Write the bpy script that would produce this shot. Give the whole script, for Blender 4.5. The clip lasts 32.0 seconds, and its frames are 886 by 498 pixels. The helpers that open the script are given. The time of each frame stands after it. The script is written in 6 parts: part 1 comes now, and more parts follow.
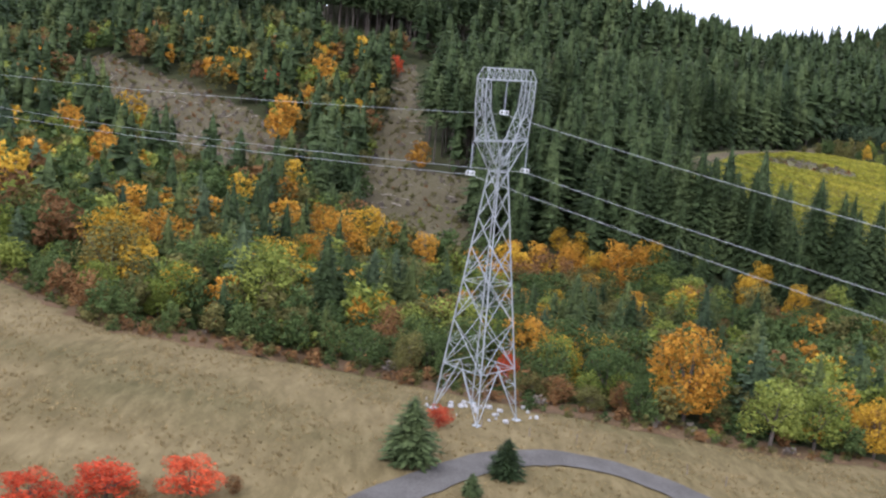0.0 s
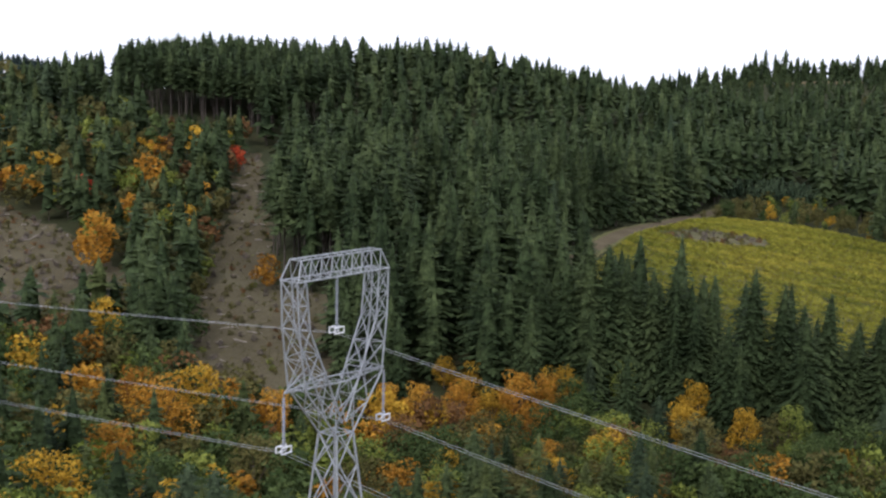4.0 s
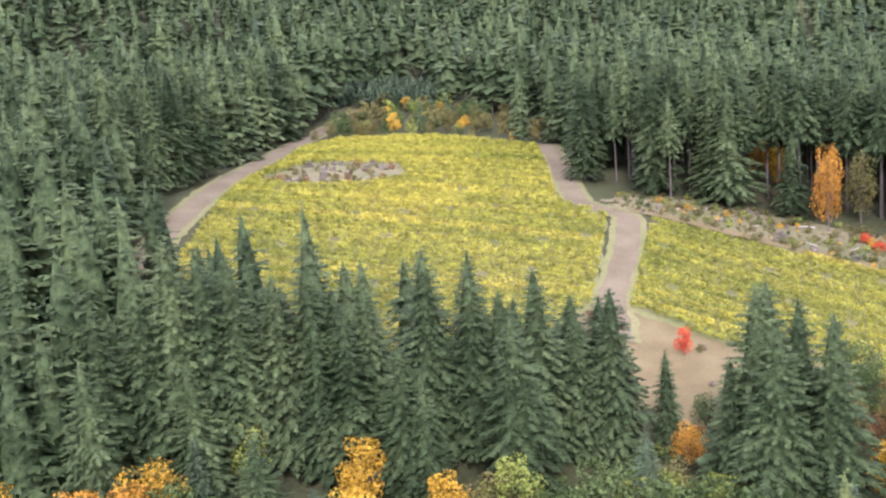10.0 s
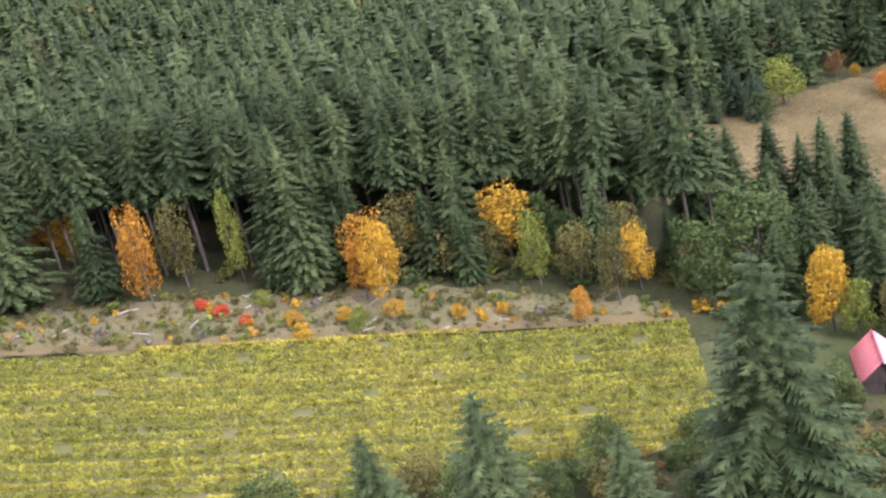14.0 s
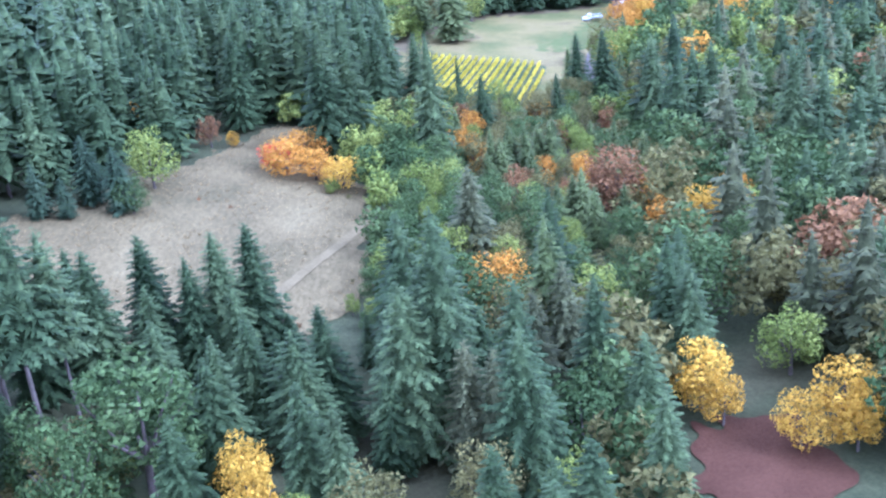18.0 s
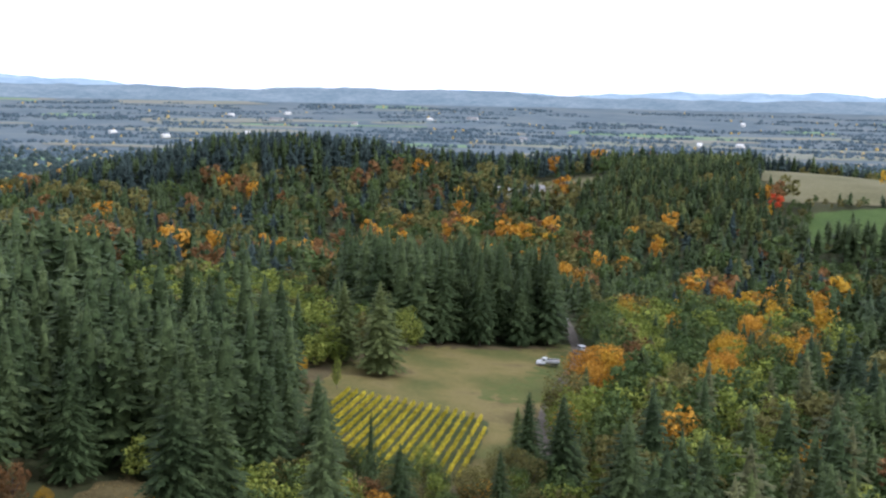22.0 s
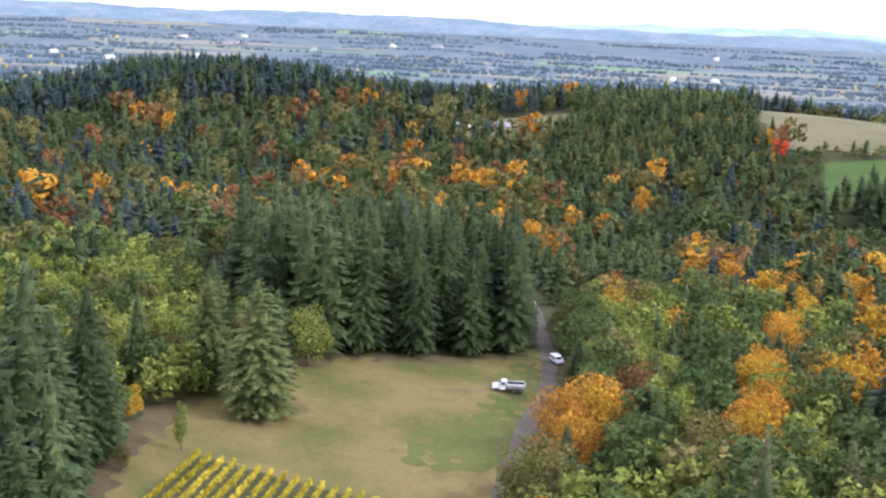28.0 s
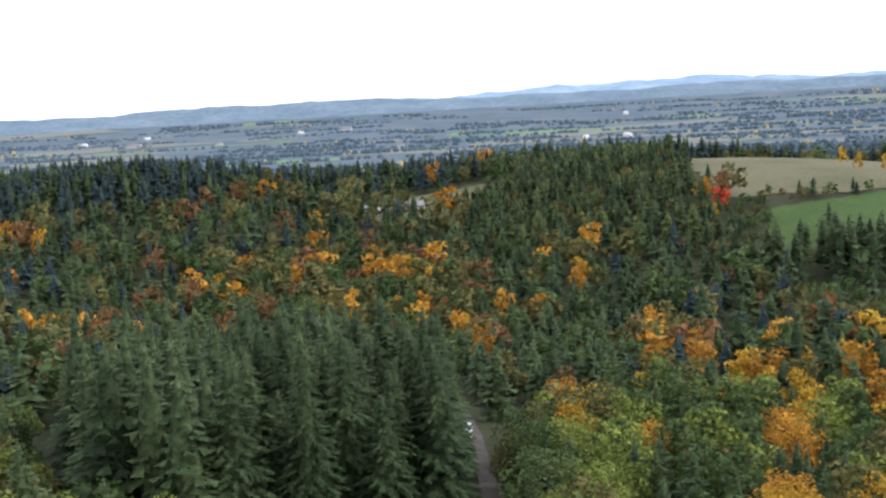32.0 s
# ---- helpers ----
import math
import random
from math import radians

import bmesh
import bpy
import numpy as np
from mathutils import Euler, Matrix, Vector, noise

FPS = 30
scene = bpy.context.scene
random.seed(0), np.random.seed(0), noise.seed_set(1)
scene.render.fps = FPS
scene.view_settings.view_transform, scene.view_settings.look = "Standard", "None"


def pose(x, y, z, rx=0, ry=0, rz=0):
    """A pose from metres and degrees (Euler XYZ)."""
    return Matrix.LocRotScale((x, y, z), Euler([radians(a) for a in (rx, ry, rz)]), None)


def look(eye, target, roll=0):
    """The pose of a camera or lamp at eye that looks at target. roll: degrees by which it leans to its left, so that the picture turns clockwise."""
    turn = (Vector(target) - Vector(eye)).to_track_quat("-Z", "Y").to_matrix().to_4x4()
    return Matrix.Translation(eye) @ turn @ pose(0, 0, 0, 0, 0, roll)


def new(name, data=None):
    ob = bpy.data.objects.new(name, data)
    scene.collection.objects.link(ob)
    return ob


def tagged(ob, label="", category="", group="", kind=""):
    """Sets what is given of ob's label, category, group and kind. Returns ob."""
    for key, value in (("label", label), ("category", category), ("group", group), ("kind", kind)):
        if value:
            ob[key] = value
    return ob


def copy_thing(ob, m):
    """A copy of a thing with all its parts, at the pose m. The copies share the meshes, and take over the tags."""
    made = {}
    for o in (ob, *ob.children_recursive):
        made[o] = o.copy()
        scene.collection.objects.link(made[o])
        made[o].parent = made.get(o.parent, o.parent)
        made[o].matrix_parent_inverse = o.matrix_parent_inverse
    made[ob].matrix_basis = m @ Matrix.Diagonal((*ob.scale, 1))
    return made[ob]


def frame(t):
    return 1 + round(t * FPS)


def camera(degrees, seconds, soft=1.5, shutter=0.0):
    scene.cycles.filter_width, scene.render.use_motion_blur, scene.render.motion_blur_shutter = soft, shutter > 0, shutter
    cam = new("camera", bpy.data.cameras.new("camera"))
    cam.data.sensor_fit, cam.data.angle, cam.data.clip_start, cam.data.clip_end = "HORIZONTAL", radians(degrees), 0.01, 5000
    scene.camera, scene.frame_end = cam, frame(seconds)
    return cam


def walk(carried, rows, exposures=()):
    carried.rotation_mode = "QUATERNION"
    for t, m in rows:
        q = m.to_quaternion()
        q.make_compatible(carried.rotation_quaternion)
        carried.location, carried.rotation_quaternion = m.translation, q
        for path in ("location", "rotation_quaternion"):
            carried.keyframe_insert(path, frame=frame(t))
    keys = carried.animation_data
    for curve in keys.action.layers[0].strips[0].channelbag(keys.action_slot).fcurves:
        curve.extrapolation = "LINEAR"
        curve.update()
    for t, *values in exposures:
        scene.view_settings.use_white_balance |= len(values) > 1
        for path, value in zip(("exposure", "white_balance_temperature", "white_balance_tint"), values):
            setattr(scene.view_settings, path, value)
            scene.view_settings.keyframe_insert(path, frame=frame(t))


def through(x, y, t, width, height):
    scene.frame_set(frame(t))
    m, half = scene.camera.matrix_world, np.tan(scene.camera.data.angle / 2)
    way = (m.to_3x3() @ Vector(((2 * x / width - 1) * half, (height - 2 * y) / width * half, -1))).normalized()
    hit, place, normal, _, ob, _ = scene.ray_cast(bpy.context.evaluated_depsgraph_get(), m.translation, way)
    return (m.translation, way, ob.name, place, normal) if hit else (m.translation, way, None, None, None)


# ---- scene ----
cam = camera(42.07, 32.0, soft=2.4)
# seconds, x, y, z in metres, turns about x, y, z in degrees
PATH = [
    (0, 2.43, -1.02, 104.2, 79.22, -5.18, -0.05),
    (0.5, 3.16, 8.06, 105.26, 79.68, -4.34, -1.63),
    (1, 3.94, 17.11, 106.52, 83.19, -3.89, -3.81),
    (1.5, 4.57, 25.93, 107.57, 84.59, -3.53, -4.78),
    (2, 5.35, 34.34, 108.4, 85.17, -3.21, -5.3),
    (2.5, 6.1, 42.45, 109.27, 85.16, -2.53, -6),
    (4.5, 10.5, 76.21, 112.71, 81.61, -0.61, -7.25),
    (5, 11.91, 84.59, 113.36, 80.82, -0.24, -8.37),
    (5.5, 13.84, 93.05, 113.74, 77.9, 0.4, -9.71),
    (6, 15.65, 101.45, 114.27, 77.26, 0.69, -12.4),
    (6.5, 17.33, 109.39, 114.02, 77.24, 1.64, -13.61),
    (7, 19.66, 117.13, 114.22, 76.34, 2.24, -13.96),
    (7.5, 22.57, 124.49, 114.26, 76.17, 1.97, -15.28),
    (8, 25.35, 132.61, 113.95, 76.96, 1.63, -18.28),
    (8.5, 28.49, 140.72, 113.98, 74.82, 3.01, -19.46),
    (9, 32.26, 148.68, 114.59, 74.63, 3.52, -20.39),
    (9.5, 36.46, 156.56, 114.94, 75.04, 3.64, -23.98),
    (10, 40.84, 164.21, 114.65, 76.35, 5.02, -27.18),
    (10.5, 45.46, 171.76, 114.43, 76.12, 6.12, -33.01),
    (11, 50.35, 179.13, 114.74, 75.45, 6.17, -40.24),
    (11.5, 55.01, 186.02, 114.76, 75.59, 7.46, -41.71),
    (12, 60.7, 192.7, 113.88, 72.96, 9.03, -49.56),
    (12.5, 66.91, 199.16, 112.79, 73.1, 10.14, -54.64),
    (13, 73.88, 204.18, 112.15, 72.19, 9.96, -56.81),
    (13.5, 80.57, 208.9, 111.92, 71.44, 10.94, -62.56),
    (14, 87.63, 213.29, 111.68, 71.53, 12.82, -64.67),
    (14.5, 95.4, 216.59, 110.97, 71.34, 12.6, -68.62),
    (15, 103.83, 219.67, 110.77, 70.42, 11.36, -76.4),
    (15.5, 112.07, 222.41, 110.34, 70.12, 11.22, -80.62),
    (17.5, 148.44, 228.04, 108.38, 68.29, 7.38, -92.03),
    (18, 157.96, 228.03, 107.78, 67.41, 5.81, -95.42),
    (18.5, 167.41, 227.36, 106.95, 69.42, 5.08, -95.8),
    (19, 176.92, 226.13, 106.25, 74.06, 3.3, -96.02),
    (19.5, 186.04, 225.01, 104.97, 75.01, 1.92, -94.55),
    (20, 195.63, 223.3, 104.47, 74.58, 0.03, -96.71),
    (20.5, 205.35, 221.68, 104.32, 77.8, -1.93, -100.37),
    (21, 214.7, 220.66, 103.98, 81.16, -0.86, -98.7),
    (21.5, 223.47, 218.65, 103.1, 82.56, -0.65, -96.96),
    (22, 232.41, 216.82, 102.08, 82.13, -1.25, -96.64),
    (22.5, 241.56, 214.73, 101.09, 79.43, -2.37, -96.11),
    (23, 250.4, 212.51, 100.63, 78.7, -3.2, -96.65),
    (23.5, 259, 210.48, 100.59, 78.47, -3.72, -99.65),
    (24, 267.74, 209.01, 100.18, 80.36, -3.83, -99.88),
    (24.5, 277.25, 207.98, 99.63, 78.85, -3.8, -97.3),
    (26.5, 316.94, 200, 96.86, 77.73, -2.5, -98.04),
    (27, 326.41, 197.81, 96.7, 78.11, -2.43, -98.65),
    (27.5, 335.83, 195.58, 96.92, 77.29, -2.41, -98.12),
    (28, 345.16, 193.3, 97.01, 78.69, -2.6, -98.23),
    (28.5, 354.53, 191.1, 96.72, 81.31, -3.21, -100.28),
    (29, 363.94, 188.98, 96.28, 81.56, -3.18, -102.13),
    (29.5, 372.97, 187.09, 95.6, 83.13, -2.65, -102.63),
    (30, 381.67, 184.82, 94.97, 78.9, -0.41, -100.93),
    (30.5, 390.53, 182.34, 94.47, 78.06, 0.07, -101.51),
    (31, 399.59, 180.11, 94.12, 79.99, 1.35, -103.43),
    (31.5, 408.27, 177.51, 93.57, 81.75, 2.27, -102.33),
    (32, 416.86, 174.48, 92.67, 82.47, 3.17, -102.74),
]
EXPOSURES = [(0.0, 0.77, 5400, 19), (2.0, 0.35, 5400, 18), (4.6, 0.02, 5600, 17), (5.2, -0.08, 5600, 18), (5.8, 1.22, 5500, 22), (7.0, 1.7, 5300, 27), (9.0, 1.99, 5200, 31), (11.0, 1.77, 5600, 34), (13.0, 1.62, 5600, 31), (15.5, 1.77, 5300, 26), (17.5, 2.17, 4200, 30), (19.0, 2.32, 4050, 30), (20.2, 2.02, 4700, 29), (20.7, 1.97, 4900, 22), (21.1, 1.87, 5000, 17), (21.6, 1.17, 5300, 16), (22.2, 0.6, 5400, 16), (24.0, 0.62, 5350, 16), (27.0, 1.27, 5400, 25), (28.5, 1.17, 5400, 23), (30.0, 0.52, 5500, 19), (31.0, 0.71, 5500, 18), (32.0, 0.68, 5400, 16)]
walk(cam, [(r[0], pose(*r[1:])) for r in PATH], EXPOSURES)

# ---- light: a bright, thinly clouded autumn sky with a low, soft sun ----
SUN_TURN, SUN_UP = 205.0, 38.0
world = bpy.data.worlds.new("sky")
scene.world = world
world.use_nodes = True
wn, wl = world.node_tree.nodes, world.node_tree.links
wn.clear()
sky = wn.new("ShaderNodeTexSky")
sky.sky_type, sky.sun_disc = "NISHITA", False
sky.sun_elevation, sky.sun_rotation = radians(SUN_UP), radians(SUN_TURN)
sky_bg = wn.new("ShaderNodeBackground")
sky_bg.inputs["Strength"].default_value = 0.12
wl.new(sky.outputs["Color"], sky_bg.inputs["Color"])
cloud_bg = wn.new("ShaderNodeBackground")
cloud_bg.inputs["Color"].default_value = (1.0, 0.985, 0.965, 1)
cloud_bg.inputs["Strength"].default_value = 1.15
where = wn.new("ShaderNodeTexCoord")
flat = wn.new("ShaderNodeMapping")
flat.inputs["Scale"].default_value = (1.6, 1.6, 7.0)
wl.new(where.outputs["Generated"], flat.inputs["Vector"])
puff = wn.new("ShaderNodeTexNoise")
puff.inputs["Scale"].default_value, puff.inputs["Detail"].default_value = 2.2, 5.0
wl.new(flat.outputs["Vector"], puff.inputs["Vector"])
cover = wn.new("ShaderNodeValToRGB")
cover.color_ramp.elements[0].position, cover.color_ramp.elements[1].position = 0.36, 0.47
cover.color_ramp.elements[0].color = (0.5, 0.5, 0.5, 1)
wl.new(puff.outputs["Fac"], cover.inputs["Fac"])
both = wn.new("ShaderNodeMixShader")
wl.new(cover.outputs["Color"], both.inputs["Fac"])
wl.new(sky_bg.outputs["Background"], both.inputs[1])
wl.new(cloud_bg.outputs["Background"], both.inputs[2])
world_out = wn.new("ShaderNodeOutputWorld")
wl.new(both.outputs["Shader"], world_out.inputs["Surface"])

sun = new("sun", bpy.data.lights.new("sun", "SUN"))
sun.data.energy, sun.data.angle, sun.data.color = 1.5, radians(10), (1.0, 0.95, 0.88)
# the sky names its sun by a turn from +y towards +x
sun.matrix_world = look((math.sin(radians(SUN_TURN)) * math.cos(radians(SUN_UP)), math.cos(radians(SUN_TURN)) * math.cos(radians(SUN_UP)), math.sin(radians(SUN_UP))), (0, 0, 0))

# ---- materials ----
def nodes_of(name, rough=0.8, spec=0.25, metal=0.0):
    m = bpy.data.materials.new(name)
    m.use_nodes = True
    n, l = m.node_tree.nodes, m.node_tree.links
    b = n["Principled BSDF"]
    b.inputs["Roughness"].default_value = rough
    b.inputs["Specular IOR Level"].default_value = spec
    b.inputs["Metallic"].default_value = metal
    return m, n, l, b


def noise_of(n, l, scale, detail=4.0, stretch=None, rough=0.55):
    """Noise by place in the world, scale in cycles a metre."""
    g = n.new("ShaderNodeNewGeometry")
    t = n.new("ShaderNodeTexNoise")
    t.inputs["Scale"].default_value, t.inputs["Detail"].default_value, t.inputs["Roughness"].default_value = scale, detail, rough
    if stretch:
        k = n.new("ShaderNodeMapping")
        k.inputs["Scale"].default_value = stretch
        l.new(g.outputs["Position"], k.inputs["Vector"])
        l.new(k.outputs["Vector"], t.inputs["Vector"])
    else:
        l.new(g.outputs["Position"], t.inputs["Vector"])
    return t.outputs["Fac"]


def ramp_of(n, l, fac, stops):
    r = n.new("ShaderNodeValToRGB")
    e = r.color_ramp.elements
    while len(e) < len(stops):
        e.new(0.5)
    for k, (p, c) in enumerate(stops):
        e[k].position, e[k].color = p, (*c, 1)
    l.new(fac, r.inputs["Fac"])
    return r.outputs["Color"]


def mixed(n, l, a, b, fac, mode="MIX"):
    x = n.new("ShaderNodeMix")
    x.data_type, x.blend_type = "RGBA", mode
    for sock, v in ((x.inputs[0], fac), (x.inputs[6], a), (x.inputs[7], b)):
        if isinstance(v, (int, float)):
            sock.default_value = v
        elif isinstance(v, tuple):
            sock.default_value = (*v, 1)
        else:
            l.new(v, sock)
    return x.outputs[2]


def bumped(n, l, b, height, strength, distance):
    k = n.new("ShaderNodeBump")
    k.inputs["Strength"].default_value, k.inputs["Distance"].default_value = strength, distance
    l.new(height, k.inputs["Height"])
    l.new(k.outputs["Normal"], b.inputs["Normal"])


def foliage(name, dark, mid, light, through=0.25, patch=0.09, tufts=0.9, single=0.4):
    """Leaves or needles: each piece varies, and so do whole trees."""
    m, n, l, b = nodes_of(name, 0.75, 0.08)
    geo, info = n.new("ShaderNodeNewGeometry"), n.new("ShaderNodeObjectInfo")
    near = ramp_of(n, l, geo.outputs["Random Per Island"], [(0.0, dark), (0.5, mid), (1.0, light)])
    wide = ramp_of(n, l, noise_of(n, l, patch, 2.0), [(0.3, dark), (0.5, mid), (0.72, light)])
    own = n.new("ShaderNodeAttribute")
    own.attribute_name = "tone"
    total, part_of = n.new("ShaderNodeMath"), n.new("ShaderNodeMath")
    part_of.operation = "FRACT"
    l.new(info.outputs["Random"], total.inputs[0])
    l.new(own.outputs["Fac"], total.inputs[1])
    l.new(total.outputs["Value"], part_of.inputs[0])
    tree = ramp_of(n, l, part_of.outputs["Value"], [(0.0, dark), (0.5, mid), (1.0, light)])
    c = mixed(n, l, mixed(n, l, near, wide, 1 - single), tree, 0.42)
    tuft = ramp_of(n, l, noise_of(n, l, tufts, 3.0, None, 0.7), [(0.34, (0.5, 0.5, 0.5)), (0.5, (0.95, 0.95, 0.95)), (0.66, (1.45, 1.42, 1.36))])
    c = mixed(n, l, c, tuft, 1.0, "MULTIPLY")
    l.new(c, b.inputs["Base Color"])
    tr = n.new("ShaderNodeBsdfTranslucent")
    l.new(c, tr.inputs["Color"])
    mx = n.new("ShaderNodeMixShader")
    mx.inputs["Fac"].default_value = through
    out = n["Material Output"]
    l.new(b.outputs["BSDF"], mx.inputs[1])
    l.new(tr.outputs["BSDF"], mx.inputs[2])
    l.new(mx.outputs["Shader"], out.inputs["Surface"])
    return m


def soil(name, stops, scale, fine, fine_stops, blend=0.5, rough=0.95, stretch=None, bump=0.25):
    """Ground: broad patches under a fine grain."""
    m, n, l, b = nodes_of(name, rough, 0.1)
    grain = noise_of(n, l, fine, 6.0, stretch, 0.7)
    c = mixed(n, l, ramp_of(n, l, noise_of(n, l, scale, 5.0), stops), ramp_of(n, l, grain, fine_stops), blend)
    l.new(c, b.inputs["Base Color"])
    bumped(n, l, b, grain, 0.6, bump)
    return m


def plain_mat(name, colour, rough=0.5, spec=0.4, metal=0.0, dirt=(0.12, 0.10, 0.08), worn=0.25, scale=1.5):
    """Paint, metal or plastic with a little dirt at two scales."""
    m, n, l, b = nodes_of(name, rough, spec, metal)
    f = ramp_of(n, l, noise_of(n, l, scale, 6.0), [(0.42, (0, 0, 0)), (0.75, (worn, worn, worn))])
    g = ramp_of(n, l, noise_of(n, l, scale * 9, 3.0), [(0.3, (0.86, 0.86, 0.86)), (0.7, (1, 1, 1))])
    c = mixed(n, l, mixed(n, l, colour, dirt, f), g, 1.0, "MULTIPLY")
    l.new(c, b.inputs["Base Color"])
    return m


M = {}
M["fir"] = foliage("fir needles", (0.016, 0.026, 0.010), (0.049, 0.071, 0.027), (0.108, 0.136, 0.051), 0.15, 0.11, 0.9, 0.28)
M["fir_blue"] = foliage("blue-green spruce needles", (0.021, 0.033, 0.017), (0.054, 0.078, 0.039), (0.100, 0.128, 0.062), 0.2, 0.11, 0.9, 0.28)
# firs of the far ridges: aerial haze mixed into the needle colour
M["fir_far"] = foliage("conifer needles in painted haze", (0.022, 0.034, 0.030), (0.038, 0.056, 0.050), (0.060, 0.082, 0.070), 0.15, 0.02)
M["fir_brown"] = foliage("browning cedar sprays", (0.036, 0.040, 0.016), (0.080, 0.086, 0.036), (0.130, 0.130, 0.056), 0.18)
M["fir_soft"] = foliage("soft cedar sprays", (0.042, 0.054, 0.017), (0.092, 0.114, 0.036), (0.160, 0.182, 0.062), 0.22, 0.09, 0.9, 0.3)
M["green"] = foliage("green leaves", (0.029, 0.049, 0.014), (0.067, 0.098, 0.029), (0.126, 0.158, 0.050))
M["lime"] = foliage("yellow-green leaves", (0.078, 0.104, 0.017), (0.165, 0.195, 0.034), (0.290, 0.305, 0.064))
M["yellow"] = foliage("yellow leaves", (0.21, 0.122, 0.012), (0.45, 0.262, 0.022), (0.62, 0.40, 0.042))
M["orange"] = foliage("orange leaves", (0.175, 0.076, 0.012), (0.430, 0.205, 0.024), (0.64, 0.360, 0.042))
M["rust"] = foliage("rust-brown leaves", (0.0935, 0.0495, 0.02112), (0.187, 0.099, 0.03696), (0.286, 0.154, 0.0594))
M["olive"] = foliage("fading olive leaves", (0.060, 0.058, 0.018), (0.120, 0.111, 0.034), (0.205, 0.178, 0.056))
M["red"] = foliage("red leaves", (0.26, 0.030, 0.012), (0.50, 0.070, 0.025), (0.64, 0.13, 0.045))
M["grey"] = foliage("bare grey twigs", (0.095, 0.075, 0.055), (0.17, 0.14, 0.11), (0.25, 0.21, 0.17), 0.05)
M["vine"] = foliage("vine leaves", (0.140, 0.162, 0.022), (0.290, 0.285, 0.038), (0.470, 0.395, 0.054), 0.3, 0.03, 0.5, 0.25)
M["vine_gold"] = foliage("golden vine leaves", (0.24, 0.205, 0.016), (0.47, 0.40, 0.03), (0.66, 0.54, 0.05), 0.3, 0.06)
M["straw"] = foliage("dry grass blades", (0.160, 0.115, 0.048), (0.250, 0.188, 0.085), (0.350, 0.272, 0.135), 0.3)
# the next two woods carry distance haze in their colours, the farther one more
M["far_wood"] = foliage("far woods in painted haze", (0.060, 0.088, 0.104), (0.080, 0.110, 0.128), (0.104, 0.134, 0.148), 0.1, 0.006)
M["mid_wood"] = foliage("near plain woods in thin painted haze", (0.022, 0.036, 0.034), (0.036, 0.055, 0.050), (0.056, 0.076, 0.066), 0.1, 0.01)
M["far_gold"] = foliage("golden far trees", (0.30, 0.22, 0.08), (0.40, 0.29, 0.10), (0.48, 0.36, 0.13), 0.1, 0.01)
M["far_field"] = soil("pale far fields", [(0.35, (0.13, 0.145, 0.11)), (0.5, (0.19, 0.175, 0.135)), (0.65, (0.15, 0.17, 0.11))], 0.003, 0.05, [(0.3, (0.12, 0.135, 0.11)), (0.7, (0.20, 0.19, 0.15))])
M["far_green"] = soil("green far fields", [(0.35, (0.10, 0.17, 0.09)), (0.65, (0.15, 0.22, 0.11))], 0.004, 0.05, [(0.3, (0.10, 0.16, 0.09)), (0.7, (0.17, 0.22, 0.12))])
M["scrub"] = soil("rough bank", [(0.35, (0.078, 0.080, 0.030)), (0.5, (0.130, 0.116, 0.052)), (0.66, (0.185, 0.150, 0.082))], 0.08, 1.3, [(0.3, (0.062, 0.064, 0.026)), (0.7, (0.190, 0.158, 0.088))])
M["bark"] = soil("bark", [(0.3, (0.05, 0.04, 0.032)), (0.7, (0.13, 0.105, 0.085))], 0.8, 6.0, [(0.3, (0.05, 0.04, 0.03)), (0.7, (0.17, 0.14, 0.115))], stretch=(1, 1, 0.15), bump=0.04)
M["floor"] = soil("forest floor", [(0.35, (0.022, 0.028, 0.012)), (0.5, (0.044, 0.050, 0.019)), (0.68, (0.072, 0.062, 0.028))], 0.05, 1.3, [(0.3, (0.018, 0.022, 0.010)), (0.7, (0.078, 0.074, 0.032))])
M["meadow"] = soil("dry meadow", [(0.36, (0.076, 0.068, 0.024)), (0.45, (0.120, 0.094, 0.038)), (0.55, (0.160, 0.120, 0.053)), (0.64, (0.215, 0.164, 0.078))], 0.03, 0.7, [(0.36, (0.080, 0.060, 0.025)), (0.5, (0.140, 0.106, 0.047)), (0.64, (0.215, 0.166, 0.080))], 0.5, stretch=(1, 0.3, 1))
M["bracken"] = soil("red-brown bracken", [(0.35, (0.075, 0.052, 0.025)), (0.5, (0.135, 0.078, 0.04)), (0.66, (0.16, 0.115, 0.06))], 0.12, 1.8, [(0.3, (0.06, 0.045, 0.022)), (0.7, (0.20, 0.12, 0.065))])
M["pasture"] = soil("grey-brown pasture", [(0.32, (0.056, 0.045, 0.017)), (0.46, (0.094, 0.071, 0.029)), (0.56, (0.128, 0.097, 0.040)), (0.68, (0.170, 0.134, 0.060))], 0.05, 1.1, [(0.34, (0.052, 0.042, 0.016)), (0.66, (0.162, 0.126, 0.056))], stretch=(0.5, 1, 1))
M["lawn"] = soil("lawn", [(0.36, (0.062, 0.074, 0.018)), (0.44, (0.098, 0.092, 0.026)), (0.52, (0.150, 0.118, 0.040)), (0.58, (0.165, 0.128, 0.050)), (0.66, (0.095, 0.068, 0.030))], 0.045, 0.9, [(0.3, (0.070, 0.066, 0.020)), (0.7, (0.165, 0.136, 0.052))], 0.38)
M["duff"] = soil("brown needle litter", [(0.35, (0.060, 0.044, 0.022)), (0.5, (0.090, 0.068, 0.032)), (0.66, (0.120, 0.098, 0.044))], 0.12, 1.2, [(0.3, (0.050, 0.038, 0.020)), (0.7, (0.130, 0.105, 0.052))])
